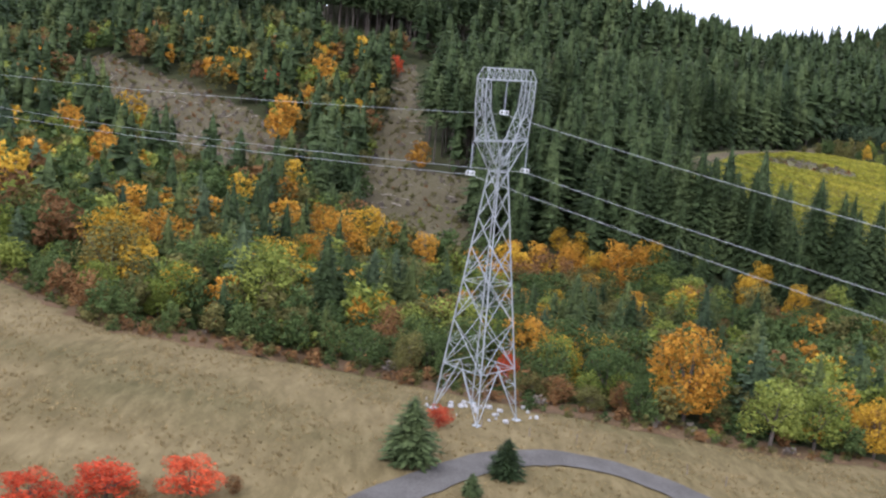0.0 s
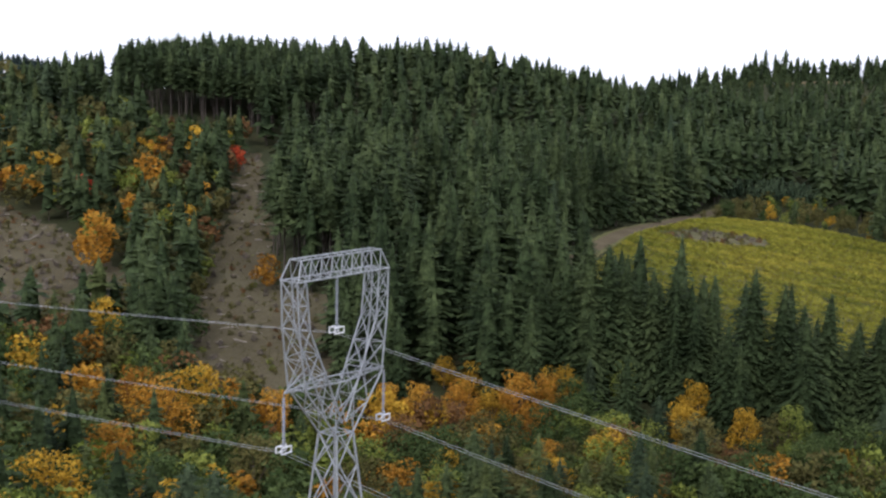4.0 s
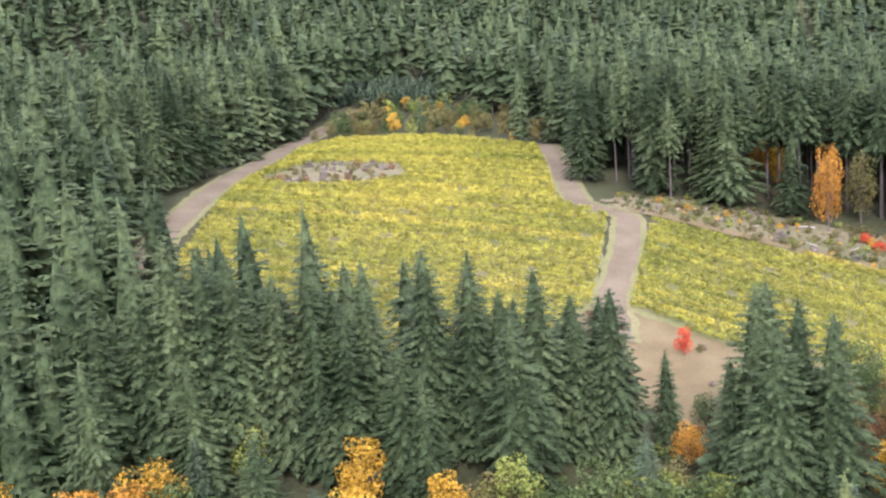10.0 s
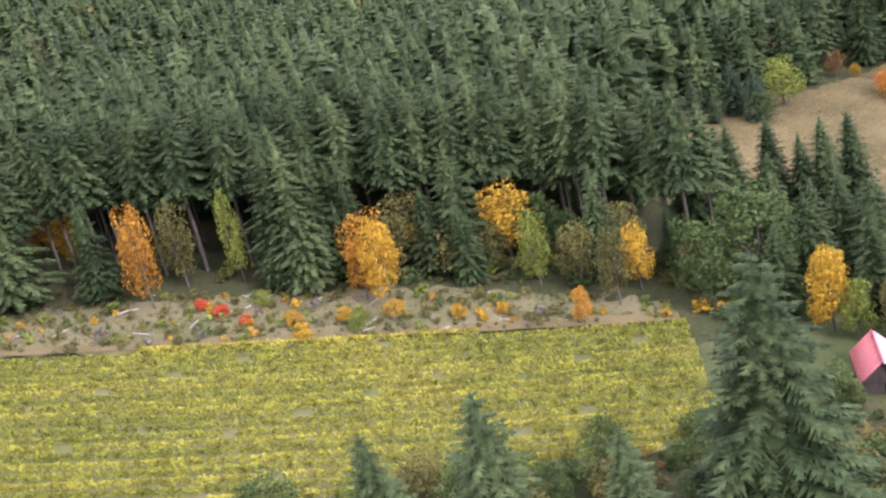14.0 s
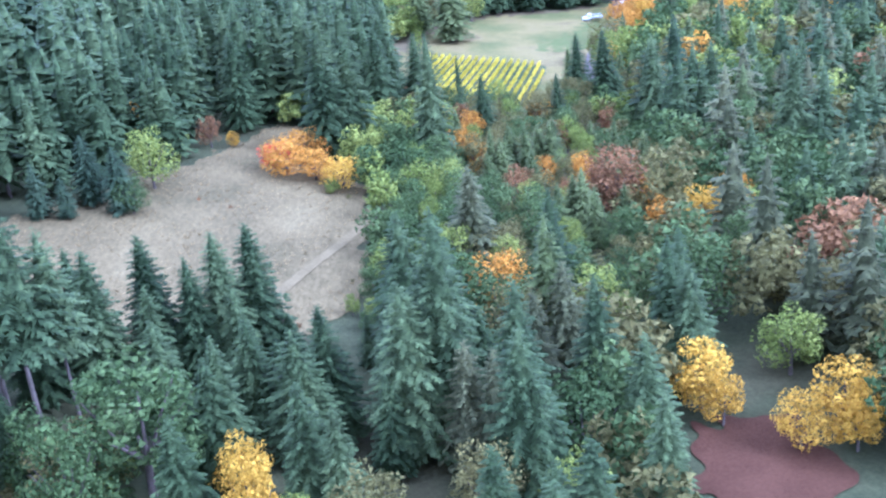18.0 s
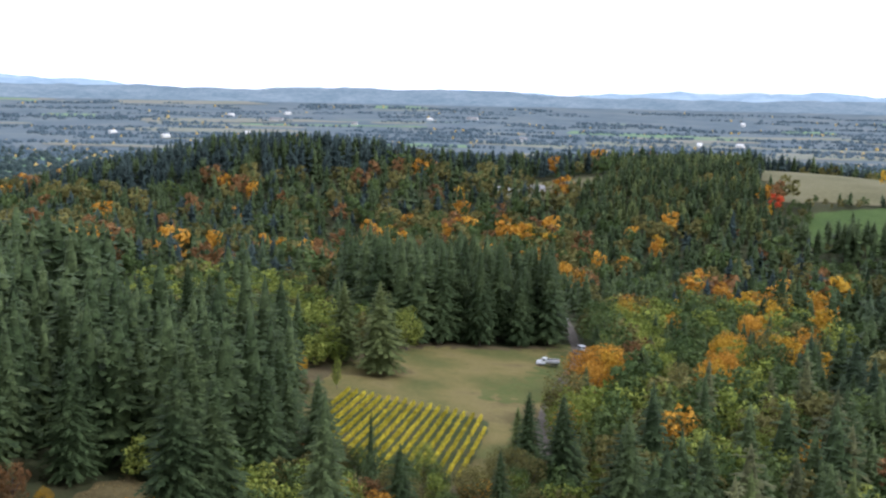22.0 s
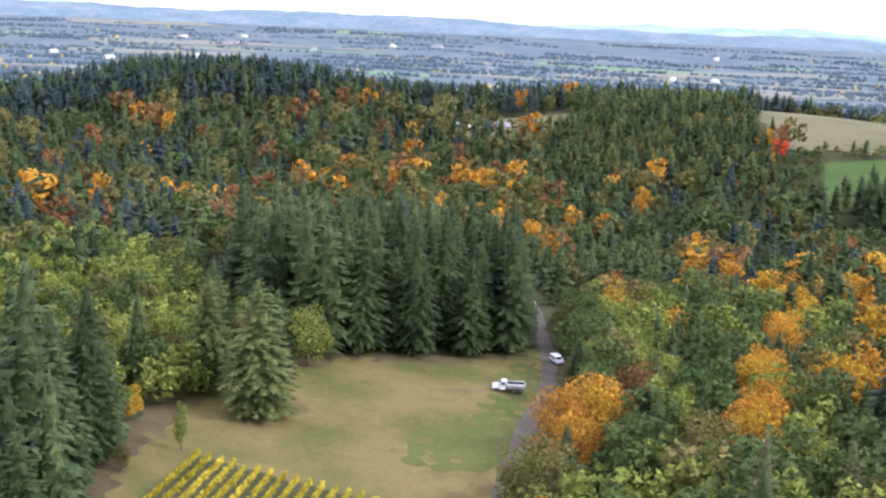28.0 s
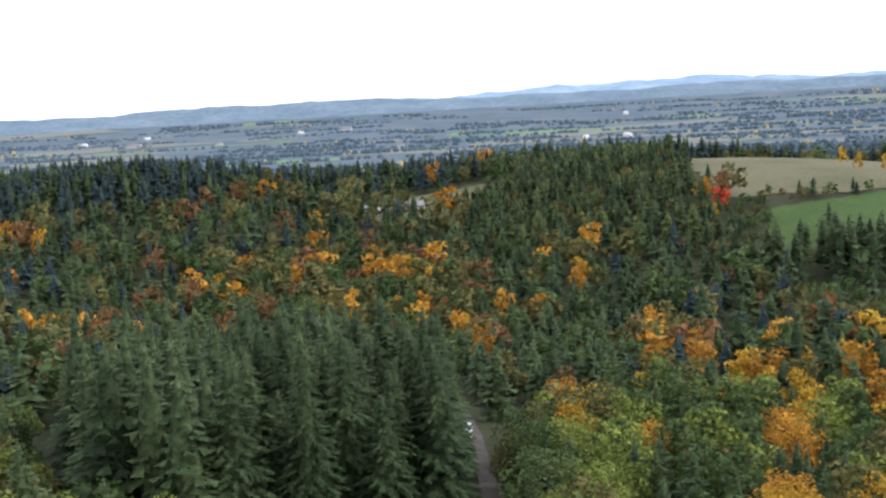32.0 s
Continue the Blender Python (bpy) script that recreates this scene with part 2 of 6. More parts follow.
M["turf"] = soil("green turf", [(0.35, (0.056, 0.076, 0.018)), (0.5, (0.076, 0.088, 0.022)), (0.66, (0.110, 0.102, 0.034))], 0.08, 1.0, [(0.3, (0.054, 0.068, 0.018)), (0.7, (0.115, 0.112, 0.036))])
M["slash"] = soil("cut-over slope", [(0.35, (0.060, 0.047, 0.023)), (0.5, (0.092, 0.074, 0.039)), (0.68, (0.130, 0.114, 0.062))], 0.06, 1.2, [(0.3, (0.046, 0.038, 0.020)), (0.7, (0.160, 0.136, 0.082))])
M["vineyard"] = soil("vineyard soil", [(0.35, (0.085, 0.105, 0.030)), (0.5, (0.130, 0.130, 0.046)), (0.66, (0.175, 0.150, 0.070))], 0.05, 1.0, [(0.3, (0.08, 0.085, 0.030)), (0.7, (0.19, 0.165, 0.075))])
M["dirt"] = soil("pale dirt", [(0.35, (0.086, 0.066, 0.036)), (0.5, (0.124, 0.098, 0.056)), (0.66, (0.158, 0.128, 0.076))], 0.12, 2.2, [(0.3, (0.080, 0.062, 0.034)), (0.7, (0.168, 0.136, 0.082))])
M["gravel"] = soil("grey gravel", [(0.35, (0.066, 0.058, 0.050)), (0.5, (0.100, 0.090, 0.079)), (0.68, (0.140, 0.128, 0.112))], 0.25, 4.0, [(0.3, (0.056, 0.050, 0.043)), (0.7, (0.165, 0.150, 0.132))], bump=0.05)
M["redsoil"] = soil("turned red soil", [(0.35, (0.045, 0.019, 0.009)), (0.6, (0.075, 0.034, 0.017))], 0.15, 2.0, [(0.3, (0.036, 0.016, 0.008)), (0.7, (0.092, 0.045, 0.024))])
M["green_field"] = soil("green field", [(0.35, (0.040, 0.070, 0.016)), (0.6, (0.062, 0.096, 0.022))], 0.05, 0.8, [(0.3, (0.036, 0.058, 0.015)), (0.7, (0.080, 0.108, 0.030))])
M["dry_field"] = soil("dull dry field", [(0.35, (0.085, 0.082, 0.036)), (0.5, (0.125, 0.112, 0.054)), (0.66, (0.155, 0.138, 0.074))], 0.02, 0.3, [(0.3, (0.080, 0.075, 0.034)), (0.7, (0.165, 0.145, 0.076))])
# ground of the plain, its blue tint painted to stand for hazy air
M["plain"] = soil("distant plain in painted haze", [(0.36, (0.060, 0.088, 0.104)), (0.5, (0.092, 0.118, 0.134)), (0.66, (0.140, 0.152, 0.142))], 0.006, 0.03, [(0.3, (0.056, 0.082, 0.100)), (0.7, (0.140, 0.154, 0.148))], stretch=(1.0, 0.3, 1))
M["yard"] = soil("rough green yard", [(0.36, (0.030, 0.052, 0.016)), (0.5, (0.056, 0.068, 0.024)), (0.64, (0.095, 0.082, 0.040))], 0.12, 1.2, [(0.3, (0.032, 0.050, 0.016)), (0.7, (0.100, 0.092, 0.040))])
M["steel"] = plain_mat("galvanised steel", (0.392, 0.406, 0.406), 0.5, 0.5, 0.3, (0.175, 0.182, 0.182), 0.4, 0.8)
M["wire"] = plain_mat("aluminium conductor", (0.46, 0.47, 0.47), 0.5, 0.5, 0.4)
M["ceramic"] = plain_mat("grey insulator glaze", (0.30, 0.31, 0.33), 0.25, 0.5)
M["roof_red"] = plain_mat("red sheet roof", (0.36, 0.085, 0.085), 0.4, 0.5, 0.0, (0.28, 0.13, 0.11), 0.45, 0.7)
M["barn_wood"] = soil("weathered barn boards", [(0.3, (0.032, 0.026, 0.022)), (0.7, (0.085, 0.070, 0.060))], 0.6, 5.0, [(0.3, (0.03, 0.025, 0.02)), (0.7, (0.12, 0.10, 0.085))], stretch=(1, 1, 0.08), bump=0.03)
M["white"] = plain_mat("white paint", (0.78, 0.78, 0.77), 0.4, 0.5, 0.0, (0.35, 0.32, 0.28), 0.3, 1.0)
M["bed_grey"] = plain_mat("pale steel bed", (0.62, 0.62, 0.61), 0.5, 0.4, 0.1, (0.25, 0.21, 0.17), 0.5)
M["tyre"] = plain_mat("black rubber", (0.025, 0.025, 0.026), 0.85, 0.2)
M["window"] = plain_mat("dark window glass", (0.02, 0.025, 0.03), 0.08, 0.6, 0.0, (0.05, 0.05, 0.05), 0.1)
M["chrome"] = plain_mat("bright metal", (0.62, 0.62, 0.62), 0.25, 0.5, 0.9)
M["blue"] = plain_mat("blue plastic", (0.05, 0.13, 0.40), 0.45, 0.4)
M["stone"] = plain_mat("pale broken concrete", (0.42, 0.41, 0.39), 0.9, 0.2, 0.0, (0.22, 0.19, 0.15), 0.5)
M["wood_post"] = plain_mat("grey wooden post", (0.22, 0.18, 0.14), 0.9, 0.2)
M["log"] = plain_mat("bleached log", (0.40, 0.35, 0.29), 0.9, 0.2, 0.0, (0.15, 0.11, 0.08), 0.6)
M["roof_grey"] = plain_mat("grey shingle roof", (0.24, 0.23, 0.22), 0.9, 0.2)
M["siding"] = plain_mat("pale house siding", (0.62, 0.60, 0.55), 0.7, 0.3)

M["path"] = soil("trodden earth", [(0.35, (0.092, 0.070, 0.030)), (0.5, (0.125, 0.096, 0.042)), (0.66, (0.158, 0.124, 0.058))], 0.12, 2.2, [(0.3, (0.088, 0.068, 0.029)), (0.7, (0.162, 0.128, 0.062))])
M["drive"] = soil("dark earth drive", [(0.35, (0.068, 0.057, 0.044)), (0.5, (0.100, 0.085, 0.066)), (0.68, (0.140, 0.120, 0.094))], 0.2, 2.5, [(0.3, (0.060, 0.050, 0.040)), (0.7, (0.155, 0.134, 0.106))])
# paler copy of the red roof: the sky's glare is painted into its colour
M["roof_sheen"] = plain_mat("red sheet with painted sky sheen", (0.60, 0.41, 0.41), 0.3, 0.5, 0.0, (0.45, 0.40, 0.40), 0.6, 0.5)

# ---- terrain ----
# Hills and hollows: x, y, radius, rise over the plain, in metres.
PLAIN = -25.0
HILLS = [
    (20, 720, 200, 108.2),
    (220, 700, 170, -15.0),
    (-170, 620, 200, 0.1),
    (420, 560, 170, 26.7),
    (-100, 420, 130, -6.8),
    (60, 450, 110, 16.6),
    (170, 450, 90, 8.6),
    (290, 400, 100, 11.1),
    (30, 340, 90, 5.7),
    (-80, 200, 110, -5.0),
    (10, 110, 100, -18.5),
    (110, 330, 80, -0.5),
    (200, 330, 70, 1.5),
    (330, 300, 90, 9.7),
    (430, 270, 80, 8.4),
    (530, 220, 90, 2.2),
    (380, 180, 100, 6.2),
    (250, 220, 80, -5.1),
    (120, 200, 100, 15.6),
    (600, 120, 110, 1.7),
    (700, 220, 140, 13.1),
    (1050, -180, 180, 47.0),
    (800, 0, 200, 22.2),
    (0, -100, 250, 71.0),
    (300, 0, 200, -9.1),
    (-300, 200, 250, 61.5),
    (600, 400, 200, 12.3),
    (100, 1000, 300, -27.1),
    (500, 900, 300, 66.3),
    (-400, 700, 300, 58.1),
    (600, -300, 300, 21.0),
    (1000, 400, 300, 22.8),
    (20, 255, 60, -17.5),
    (80, 265, 60, -11.6),
    (-20, 400, 60, -9.7),
    (10, 180, 60, 13.6),
    (100, 120, 80, 3.6),
    (1500, -250, 250, 25.1),
    (0, -600, 350, 32.5),
    (-700, 300, 300, 14.3),
    (0, 1450, 350, 53.8),
    (1650, 50, 150, 24.2),
    (850, 60, 150, -39.2),
    (450, 1050, 250, 92.0),
    (120, 560, 70, -15.8),
    (1260, 245, 120, 46.0),
    (1235, -60, 120, 15.0),
    (-340, 1340, 190, 118.0),
    (115, 745, 65, 9.0),
]


def ground_z(x, y):
    """The height of the ground at x, y (numbers or arrays)."""
    x, y = np.asarray(x, float), np.asarray(y, float)
    z = np.full(np.broadcast(x, y).shape, PLAIN)
    for hx, hy, r, h in HILLS:
        z = z + h * np.exp(-((x - hx) ** 2 + (y - hy) ** 2) / (2 * r * r))
    out = np.clip((np.hypot(x - 450, y) - 1900) / 2700, 0, 1)
    return z + 104 * out * out
# ---- end terrain ----

# ---- building blocks ----
class Shape:
    """Collects triangles for one mesh."""

    def __init__(self):
        self.v, self.f, self.n = [], [], 0

    def tris(self, v, f):
        v, f = np.asarray(v, float).reshape(-1, 3), np.asarray(f, int).reshape(-1, 3)
        self.v.append(v)
        self.f.append(f + self.n)
        self.n += len(v)

    def quads(self, v, f):
        f = np.asarray(f, int).reshape(-1, 4)
        self.tris(v, np.concatenate([f[:, [0, 1, 2]], f[:, [0, 2, 3]]]))

    def bar(self, a, b, w, sides=4, w2=None):
        """A straight member from a to b, w across."""
        a, b = np.asarray(a, float), np.asarray(b, float)
        d = b - a
        d = d / (np.linalg.norm(d) + 1e-9)
        u = np.cross(d, (0, 0, 1) if abs(d[2]) < 0.9 else (1, 0, 0))
        u /= np.linalg.norm(u)
        k = np.cross(d, u)
        w2 = w if w2 is None else w2
        s = 2 * math.pi * (np.arange(sides) + 0.5) / sides
        ring = np.cos(s)[:, None] * u + np.sin(s)[:, None] * k
        v = np.concatenate([a + ring * w * 0.7, b + ring * w2 * 0.7])
        i, j = np.arange(sides), (np.arange(sides) + 1) % sides
        self.quads(v, np.stack([i, j, j + sides, i + sides], 1))
        caps = [(0, q + 1, q) for q in range(1, sides - 1)] + [(sides, sides + q, sides + q + 1) for q in range(1, sides - 1)]
        self.tris(v, caps)

    def path(self, points, w, sides=6):
        for a, b in zip(points[:-1], points[1:]):
            self.bar(a, b, w, sides)

    def box(self, lo, hi, taper=0.0):
        (x0, y0, z0), (x1, y1, z1) = lo, hi
        t = taper
        v = [(x0, y0, z0), (x1, y0, z0), (x1, y1, z0), (x0, y1, z0), (x0 + t, y0 + t, z1), (x1 - t, y0 + t, z1), (x1 - t, y1 - t, z1), (x0 + t, y1 - t, z1)]
        self.quads(v, [(3, 2, 1, 0), (4, 5, 6, 7), (0, 1, 5, 4), (1, 2, 6, 5), (2, 3, 7, 6), (3, 0, 4, 7)])

    def prism(self, outline, axis, lo, hi):
        """An outline of (p, q), drawn out along an axis from lo to hi."""
        k = len(outline)
        put = {"x": lambda p, q, s: (s, p, q), "y": lambda p, q, s: (p, s, q), "z": lambda p, q, s: (p, q, s)}[axis]
        v = [put(p, q, lo) for p, q in outline] + [put(p, q, hi) for p, q in outline]
        self.quads(v, [(i, (i + 1) % k, (i + 1) % k + k, i + k) for i in range(k)])
        self.tris(v, [(0, i + 1, i) for i in range(1, k - 1)] + [(k, k + i, k + i + 1) for i in range(1, k - 1)])

    def disc(self, c, axis, r, width, sides=16):
        s = 2 * math.pi * np.arange(sides) / sides
        self.prism([(r * math.cos(q), r * math.sin(q)) for q in s], axis, -width / 2, width / 2)
        self.v[-1] = self.v[-1] + np.asarray(c)
        self.v[-2] = self.v[-2] + np.asarray(c)

    def mesh(self, name, material):
        v = np.concatenate(self.v) if self.v else np.zeros((0, 3))
        f = np.concatenate(self.f) if self.f else np.zeros((0, 3), int)
        return mesh_of(name, v, f, material)


def mesh_of(name, v, f, material):
    me = bpy.data.meshes.new(name)
    me.vertices.add(len(v))
    me.vertices.foreach_set("co", np.ascontiguousarray(v, np.float32).ravel())
    me.loops.add(3 * len(f))
    me.loops.foreach_set("vertex_index", np.ascontiguousarray(f, np.int32).ravel())
    me.polygons.add(len(f))
    me.polygons.foreach_set("loop_start", np.arange(0, 3 * len(f), 3, dtype=np.int32))
    me.update(calc_edges=True)
    me.materials.append(material)
    return me


def part(name, shape, material, parent, label=""):
    ob = new(name, shape.mesh(name, material) if isinstance(shape, Shape) else shape)
    ob.parent = parent
    return tagged(ob, label)


def thing(name, at, turn, label, category, group=""):
    """An empty at a thing's base, that holds its parts."""
    ob = new(name)
    ob.empty_display_size = 0.5
    ob.matrix_world = pose(*at, 0, 0, turn)
    return tagged(ob, label, category, group)


def inside(x, y, poly):
    """Which of the points lie in the polygon."""
    x, y = np.asarray(x), np.asarray(y)
    r = np.zeros(x.shape, bool)
    for (x0, y0), (x1, y1) in zip(poly, poly[1:] + poly[:1]):
        if y0 != y1:
            r ^= ((y0 > y) != (y1 > y)) & (x < (x1 - x0) * (y - y0) / (y1 - y0) + x0)
    return r


def near_line(x, y, line, width):
    r = np.zeros(np.shape(x), bool)
    for (x0, y0), (x1, y1) in zip(line[:-1], line[1:]):
        q = np.clip(((x - x0) * (x1 - x0) + (y - y0) * (y1 - y0)) / ((x1 - x0) ** 2 + (y1 - y0) ** 2), 0, 1)
        r |= np.hypot(x - x0 - q * (x1 - x0), y - y0 - q * (y1 - y0)) < width
    return r


def sheet(name, poly, material, lift, cell, label, kind="structure", ragged=1.5):
    """A piece of ground that lies on the terrain, with an uneven border."""
    xs, ys = [p[0] for p in poly], [p[1] for p in poly]
    gx, gy = np.meshgrid(np.arange(min(xs) - cell, max(xs) + 2 * cell, cell), np.arange(min(ys) - cell, max(ys) + 2 * cell, cell), indexing="ij")
    cx, cy = gx[:-1, :-1] + cell / 2, gy[:-1, :-1] + cell / 2
    wob = ragged * (np.sin(cx * 0.9 + 1.3 * np.sin(cy * 0.4)) + np.sin(cy * 1.1 + 1.7 * np.sin(cx * 0.37)))
    keep = inside(cx + wob, cy + wob[::-1, ::-1] * 0.7, poly)
    k = np.arange(gx.size).reshape(gx.shape)
    a, b, c, d = (q[keep] for q in (k[:-1, :-1], k[1:, :-1], k[1:, 1:], k[:-1, 1:]))
    f = np.concatenate([np.stack([a, b, c], 1), np.stack([a, c, d], 1)])
    used, f = np.unique(f, return_inverse=True)
    f = f.reshape(-1, 3)
    xy = np.stack([gx.ravel(), gy.ravel()], 1)[used]
    e = np.sort(np.concatenate([f[:, [0, 1]], f[:, [1, 2]], f[:, [2, 0]]]), axis=1)
    e, times = np.unique(e, axis=0, return_counts=True)
    e = e[times == 1]
    for _ in range(4):
        total, count = np.zeros_like(xy), np.zeros(len(xy))
        for p, q in ((0, 1), (1, 0)):
            np.add.at(total, e[:, p], xy[e[:, q]])
            np.add.at(count, e[:, p], 1)
        rim = count > 0
        xy[rim] = 0.5 * xy[rim] + 0.5 * total[rim] / count[rim][:, None]
    v = np.column_stack([xy, ground_z(xy[:, 0], xy[:, 1]) + lift])
    return tagged(new(name, mesh_of(name, v, f, material)), label, name.split("_")[0], kind=kind)


def ribbon(name, line, width, material, lift, label, cell=2.0):
    """A track along a line, draped over the terrain, its borders a little uneven."""
    pts = []
    for (x0, y0), (x1, y1) in zip(line[:-1], line[1:]):
        k = max(1, int(math.hypot(x1 - x0, y1 - y0) / cell))
        pts += [(x0 + (x1 - x0) * i / k, y0 + (y1 - y0) * i / k) for i in range(k)]
    p = np.array(pts + [line[-1]], float)
    for _ in range(3):
        p[1:-1] = (p[:-2] + 2 * p[1:-1] + p[2:]) / 4
    d = np.gradient(p, axis=0)
    d /= np.linalg.norm(d, axis=1)[:, None] + 1e-9
    side = np.stack([-d[:, 1], d[:, 0]], 1)
    rows = []
    rng = np.random.default_rng(len(p))
    for s in (-0.5, -0.25, 0.0, 0.25, 0.5):
        w = width * s * (1 + (rng.random(len(p)) - 0.5) * 0.22 * (abs(s) > 0.4))
        q = p + side * w[:, None]
        rows.append(np.column_stack([q, ground_z(q[:, 0], q[:, 1]) + lift]))
    v = np.stack(rows, 1)
    n = len(p)
    k = np.arange(n * 5).reshape(n, 5)
    s = Shape()
    s.quads(v.reshape(-1, 3), np.stack([k[:-1, :-1], k[:-1, 1:], k[1:, 1:], k[1:, :-1]], -1).reshape(-1, 4)[:, ::-1])
    return tagged(new(name, s.mesh(name, material)), label, name.split("_")[-1], kind="structure")


# ---- trees ----
def fir_crown(seed, whorls, arms, tufts, height=30.0, low=0.10, wide=5.4, curve=0.68, ragged=0.2, rings=5, core=0.5):
    """Whorls of boughs, each a flat hanging spray of small tufts along its spine, round a dense inner cone."""
    rng = np.random.default_rng(seed)
    v, f = [], []
    full = rng.random(9)
    down = np.array([0.0, 0.0, -1.0])

    def reach_at(u):
        return wide * (1 - u) ** curve * (0.74 + 0.26 * min(1, u * 5)) + 0.16

    for i in range(whorls):
        u = (i + rng.random() * 0.7) / whorls
        z = height * (low + (1 - low) * u)
        turn = rng.random() * 6.28
        count = max(4, round(arms * (1.08 - 0.6 * u)))
        for j in range(count):
            a = turn + 6.283 * (j + rng.normal() * 0.2) / count
            long = reach_at(u) * (1 - ragged + 1.7 * ragged * rng.random()) * (0.86 + 0.26 * full[int((a / 6.283) * 9) % 9])
            rise = 0.42 * u - 0.10 * (1 - u) + rng.normal() * 0.09
            c, s = math.cos(a), math.sin(a)
            z0 = z + rng.normal() * height / whorls * 0.45
            side, out = np.array([-s, c, 0.0]), np.array([c, s, 0.0])

            def spine(q):
                return np.array([c * long * q, s * long * q, z0 + long * (rise * q - 0.26 * q * q)])

            if not tufts:
                w = long * 2.0 / count * (0.8 + 0.5 * rng.random()) + 0.15
                lift = down * w * rng.normal() * 0.3
                k = len(v)
                v += [spine(0.3) + side * w + lift, spine(1.05) + down * 0.3, spine(0.3) - side * w - lift]
                f.append((k, k + 2, k + 1))
                continue
            step = 0.74 / tufts
            for q in np.linspace(0.34, 0.34 + 0.74 - step, tufts) + rng.normal(size=tufts) * step * 0.12:
                for sign in (-1, 1):
                    e = (long * (0.30 if tufts > 2 else 0.44) * (1.12 - q) + (0.2 if tufts > 2 else 0.32)) * (0.7 + 0.6 * rng.random())
                    tip = spine(q + step * 0.5) + side * sign * e + out * e * (0.25 + 0.5 * rng.random()) + down * e * (0.05 + 0.55 * rng.random())
                    k = len(v)
                    v += [spine(q - step * 0.55), spine(q + step * 0.75), tip]
                    f.append((k, k + 1, k + 2) if sign > 0 else (k, k + 2, k + 1))
            k = len(v)
            w = 0.16 + long * 0.05
            v += [spine(0.9) + side * w, spine(1.08 + 0.08 * rng.random()), spine(0.9) - side * w + down * w]
            f.append((k, k + 2, k + 1))
    sides = 7
    k = len(v)
    for r in range(rings):
        u = r / (rings - 0.6)
        for j in range(sides):
            a = 6.283 * (j + 0.5 * (r % 2)) / sides
            q = reach_at(u) * core * (0.8 + 0.4 * rng.random())
            v.append(np.array([math.cos(a) * q, math.sin(a) * q, height * (low + 0.02 + (0.95 - low) * u)]))
    for r in range(rings - 1):
        for j in range(sides):
            p, q = k + r * sides + j, k + r * sides + (j + 1) % sides
            f += [(p, q, q + sides), (p, q + sides, p + sides)]
    v.append(np.array([0, 0, height * 1.01]))
    top = k + (rings - 1) * sides
    f += [(top + j, top + (j + 1) % sides, len(v) - 1) for j in range(sides)]
    return np.array(v), np.array(f)


def leaf_crown(seed, lobes, leaves, leaf, height=10.0, wide=4.2, base=0.16, loose=0.3):
    """Small leaves spread over many overlapping lobes of a rounded crown, with gaps between."""
    rng = np.random.default_rng(seed)
    cs = []
    for i in range(lobes):
        a, u = 6.283 * (i * 0.618 + rng.random() * 0.25), (i + rng.random()) / lobes
        girth = math.sqrt(max(0.05, 1 - (1.7 * u - 0.75) ** 2))
        r = wide * 0.66 * girth * (0.45 + 0.55 * math.sqrt(rng.random()))
        size = wide * (0.24 + 0.20 * rng.random()) * (1 - 0.2 * u)
        cs.append((r * math.cos(a), r * math.sin(a), height * (base + 0.10 + (0.86 - base) * u), size))
    cs.append((0, 0, height * (base + 0.38), wide * 0.55))
    cs = np.array(cs)
    share = cs[:, 3] ** 2
    pick = rng.choice(len(cs), leaves, p=share / share.sum())
    d = rng.normal(size=(leaves, 3))
    d /= np.linalg.norm(d, axis=1)[:, None]
    d[:, 2] = d[:, 2] * 0.9 + 0.1
    rad = cs[pick, 3] * (1.06 - loose * rng.random(leaves) ** 1.5)
    p = cs[pick, :3] + d * rad[:, None]
    p[:, 2] = np.maximum(p[:, 2], height * base * 0.7)
    nrm = d + rng.normal(size=(leaves, 3)) * 0.5
    nrm /= np.linalg.norm(nrm, axis=1)[:, None]
    t = np.cross(nrm, rng.normal(size=(leaves, 3)))
    t /= np.linalg.norm(t, axis=1)[:, None]
    b = np.cross(nrm, t)
    s = leaf * (0.6 + 0.8 * rng.random(leaves))[:, None]
    fold = nrm * s * 0.25
    return np.stack([p - t * s, p - b * s * 0.95 - fold, p + t * s * 0.9 + b * s * 0.5], 1).reshape(-1, 3), np.arange(3 * leaves).reshape(-1, 3)


def fir_trunk(height=30.0, r=0.34):
    s = Shape()
    for a, b in ((0, 0.1), (0.1, 0.5), (0.5, 0.97)):
        s.bar((0, 0, height * a - (0.6 if a == 0 else 0)), (0, 0, height * b), (r * (1 - a) + 0.03) * 1.4, 7, (r * (1 - b) + 0.03) * 1.4)
    return s


def leaf_trunk(seed, height=10.0, wide=4.2):
    rng = np.random.default_rng(seed)
    s = Shape()
    fork = np.array([rng.normal() * 0.2, rng.normal() * 0.2, height * 0.3])
    s.bar((0, 0, -0.5), fork, 0.34, 7, 0.24)
    for i in range(6):
        a = 6.283 * (i + rng.random() * 0.5) / 6
        elbow = fork + np.array([math.cos(a) * wide * 0.28, math.sin(a) * wide * 0.28, height * (0.16 + 0.1 * rng.random())])
        tip = elbow + np.array([math.cos(a) * wide * 0.3, math.sin(a) * wide * 0.3, height * (0.12 + 0.22 * rng.random())])
        s.bar(fork, elbow, 0.17, 5, 0.11)
        s.bar(elbow, tip, 0.11, 4, 0.03)
    s.bar(fork, fork + np.array([0.2, 0.1, height * 0.5]), 0.2, 5, 0.04)
    return s


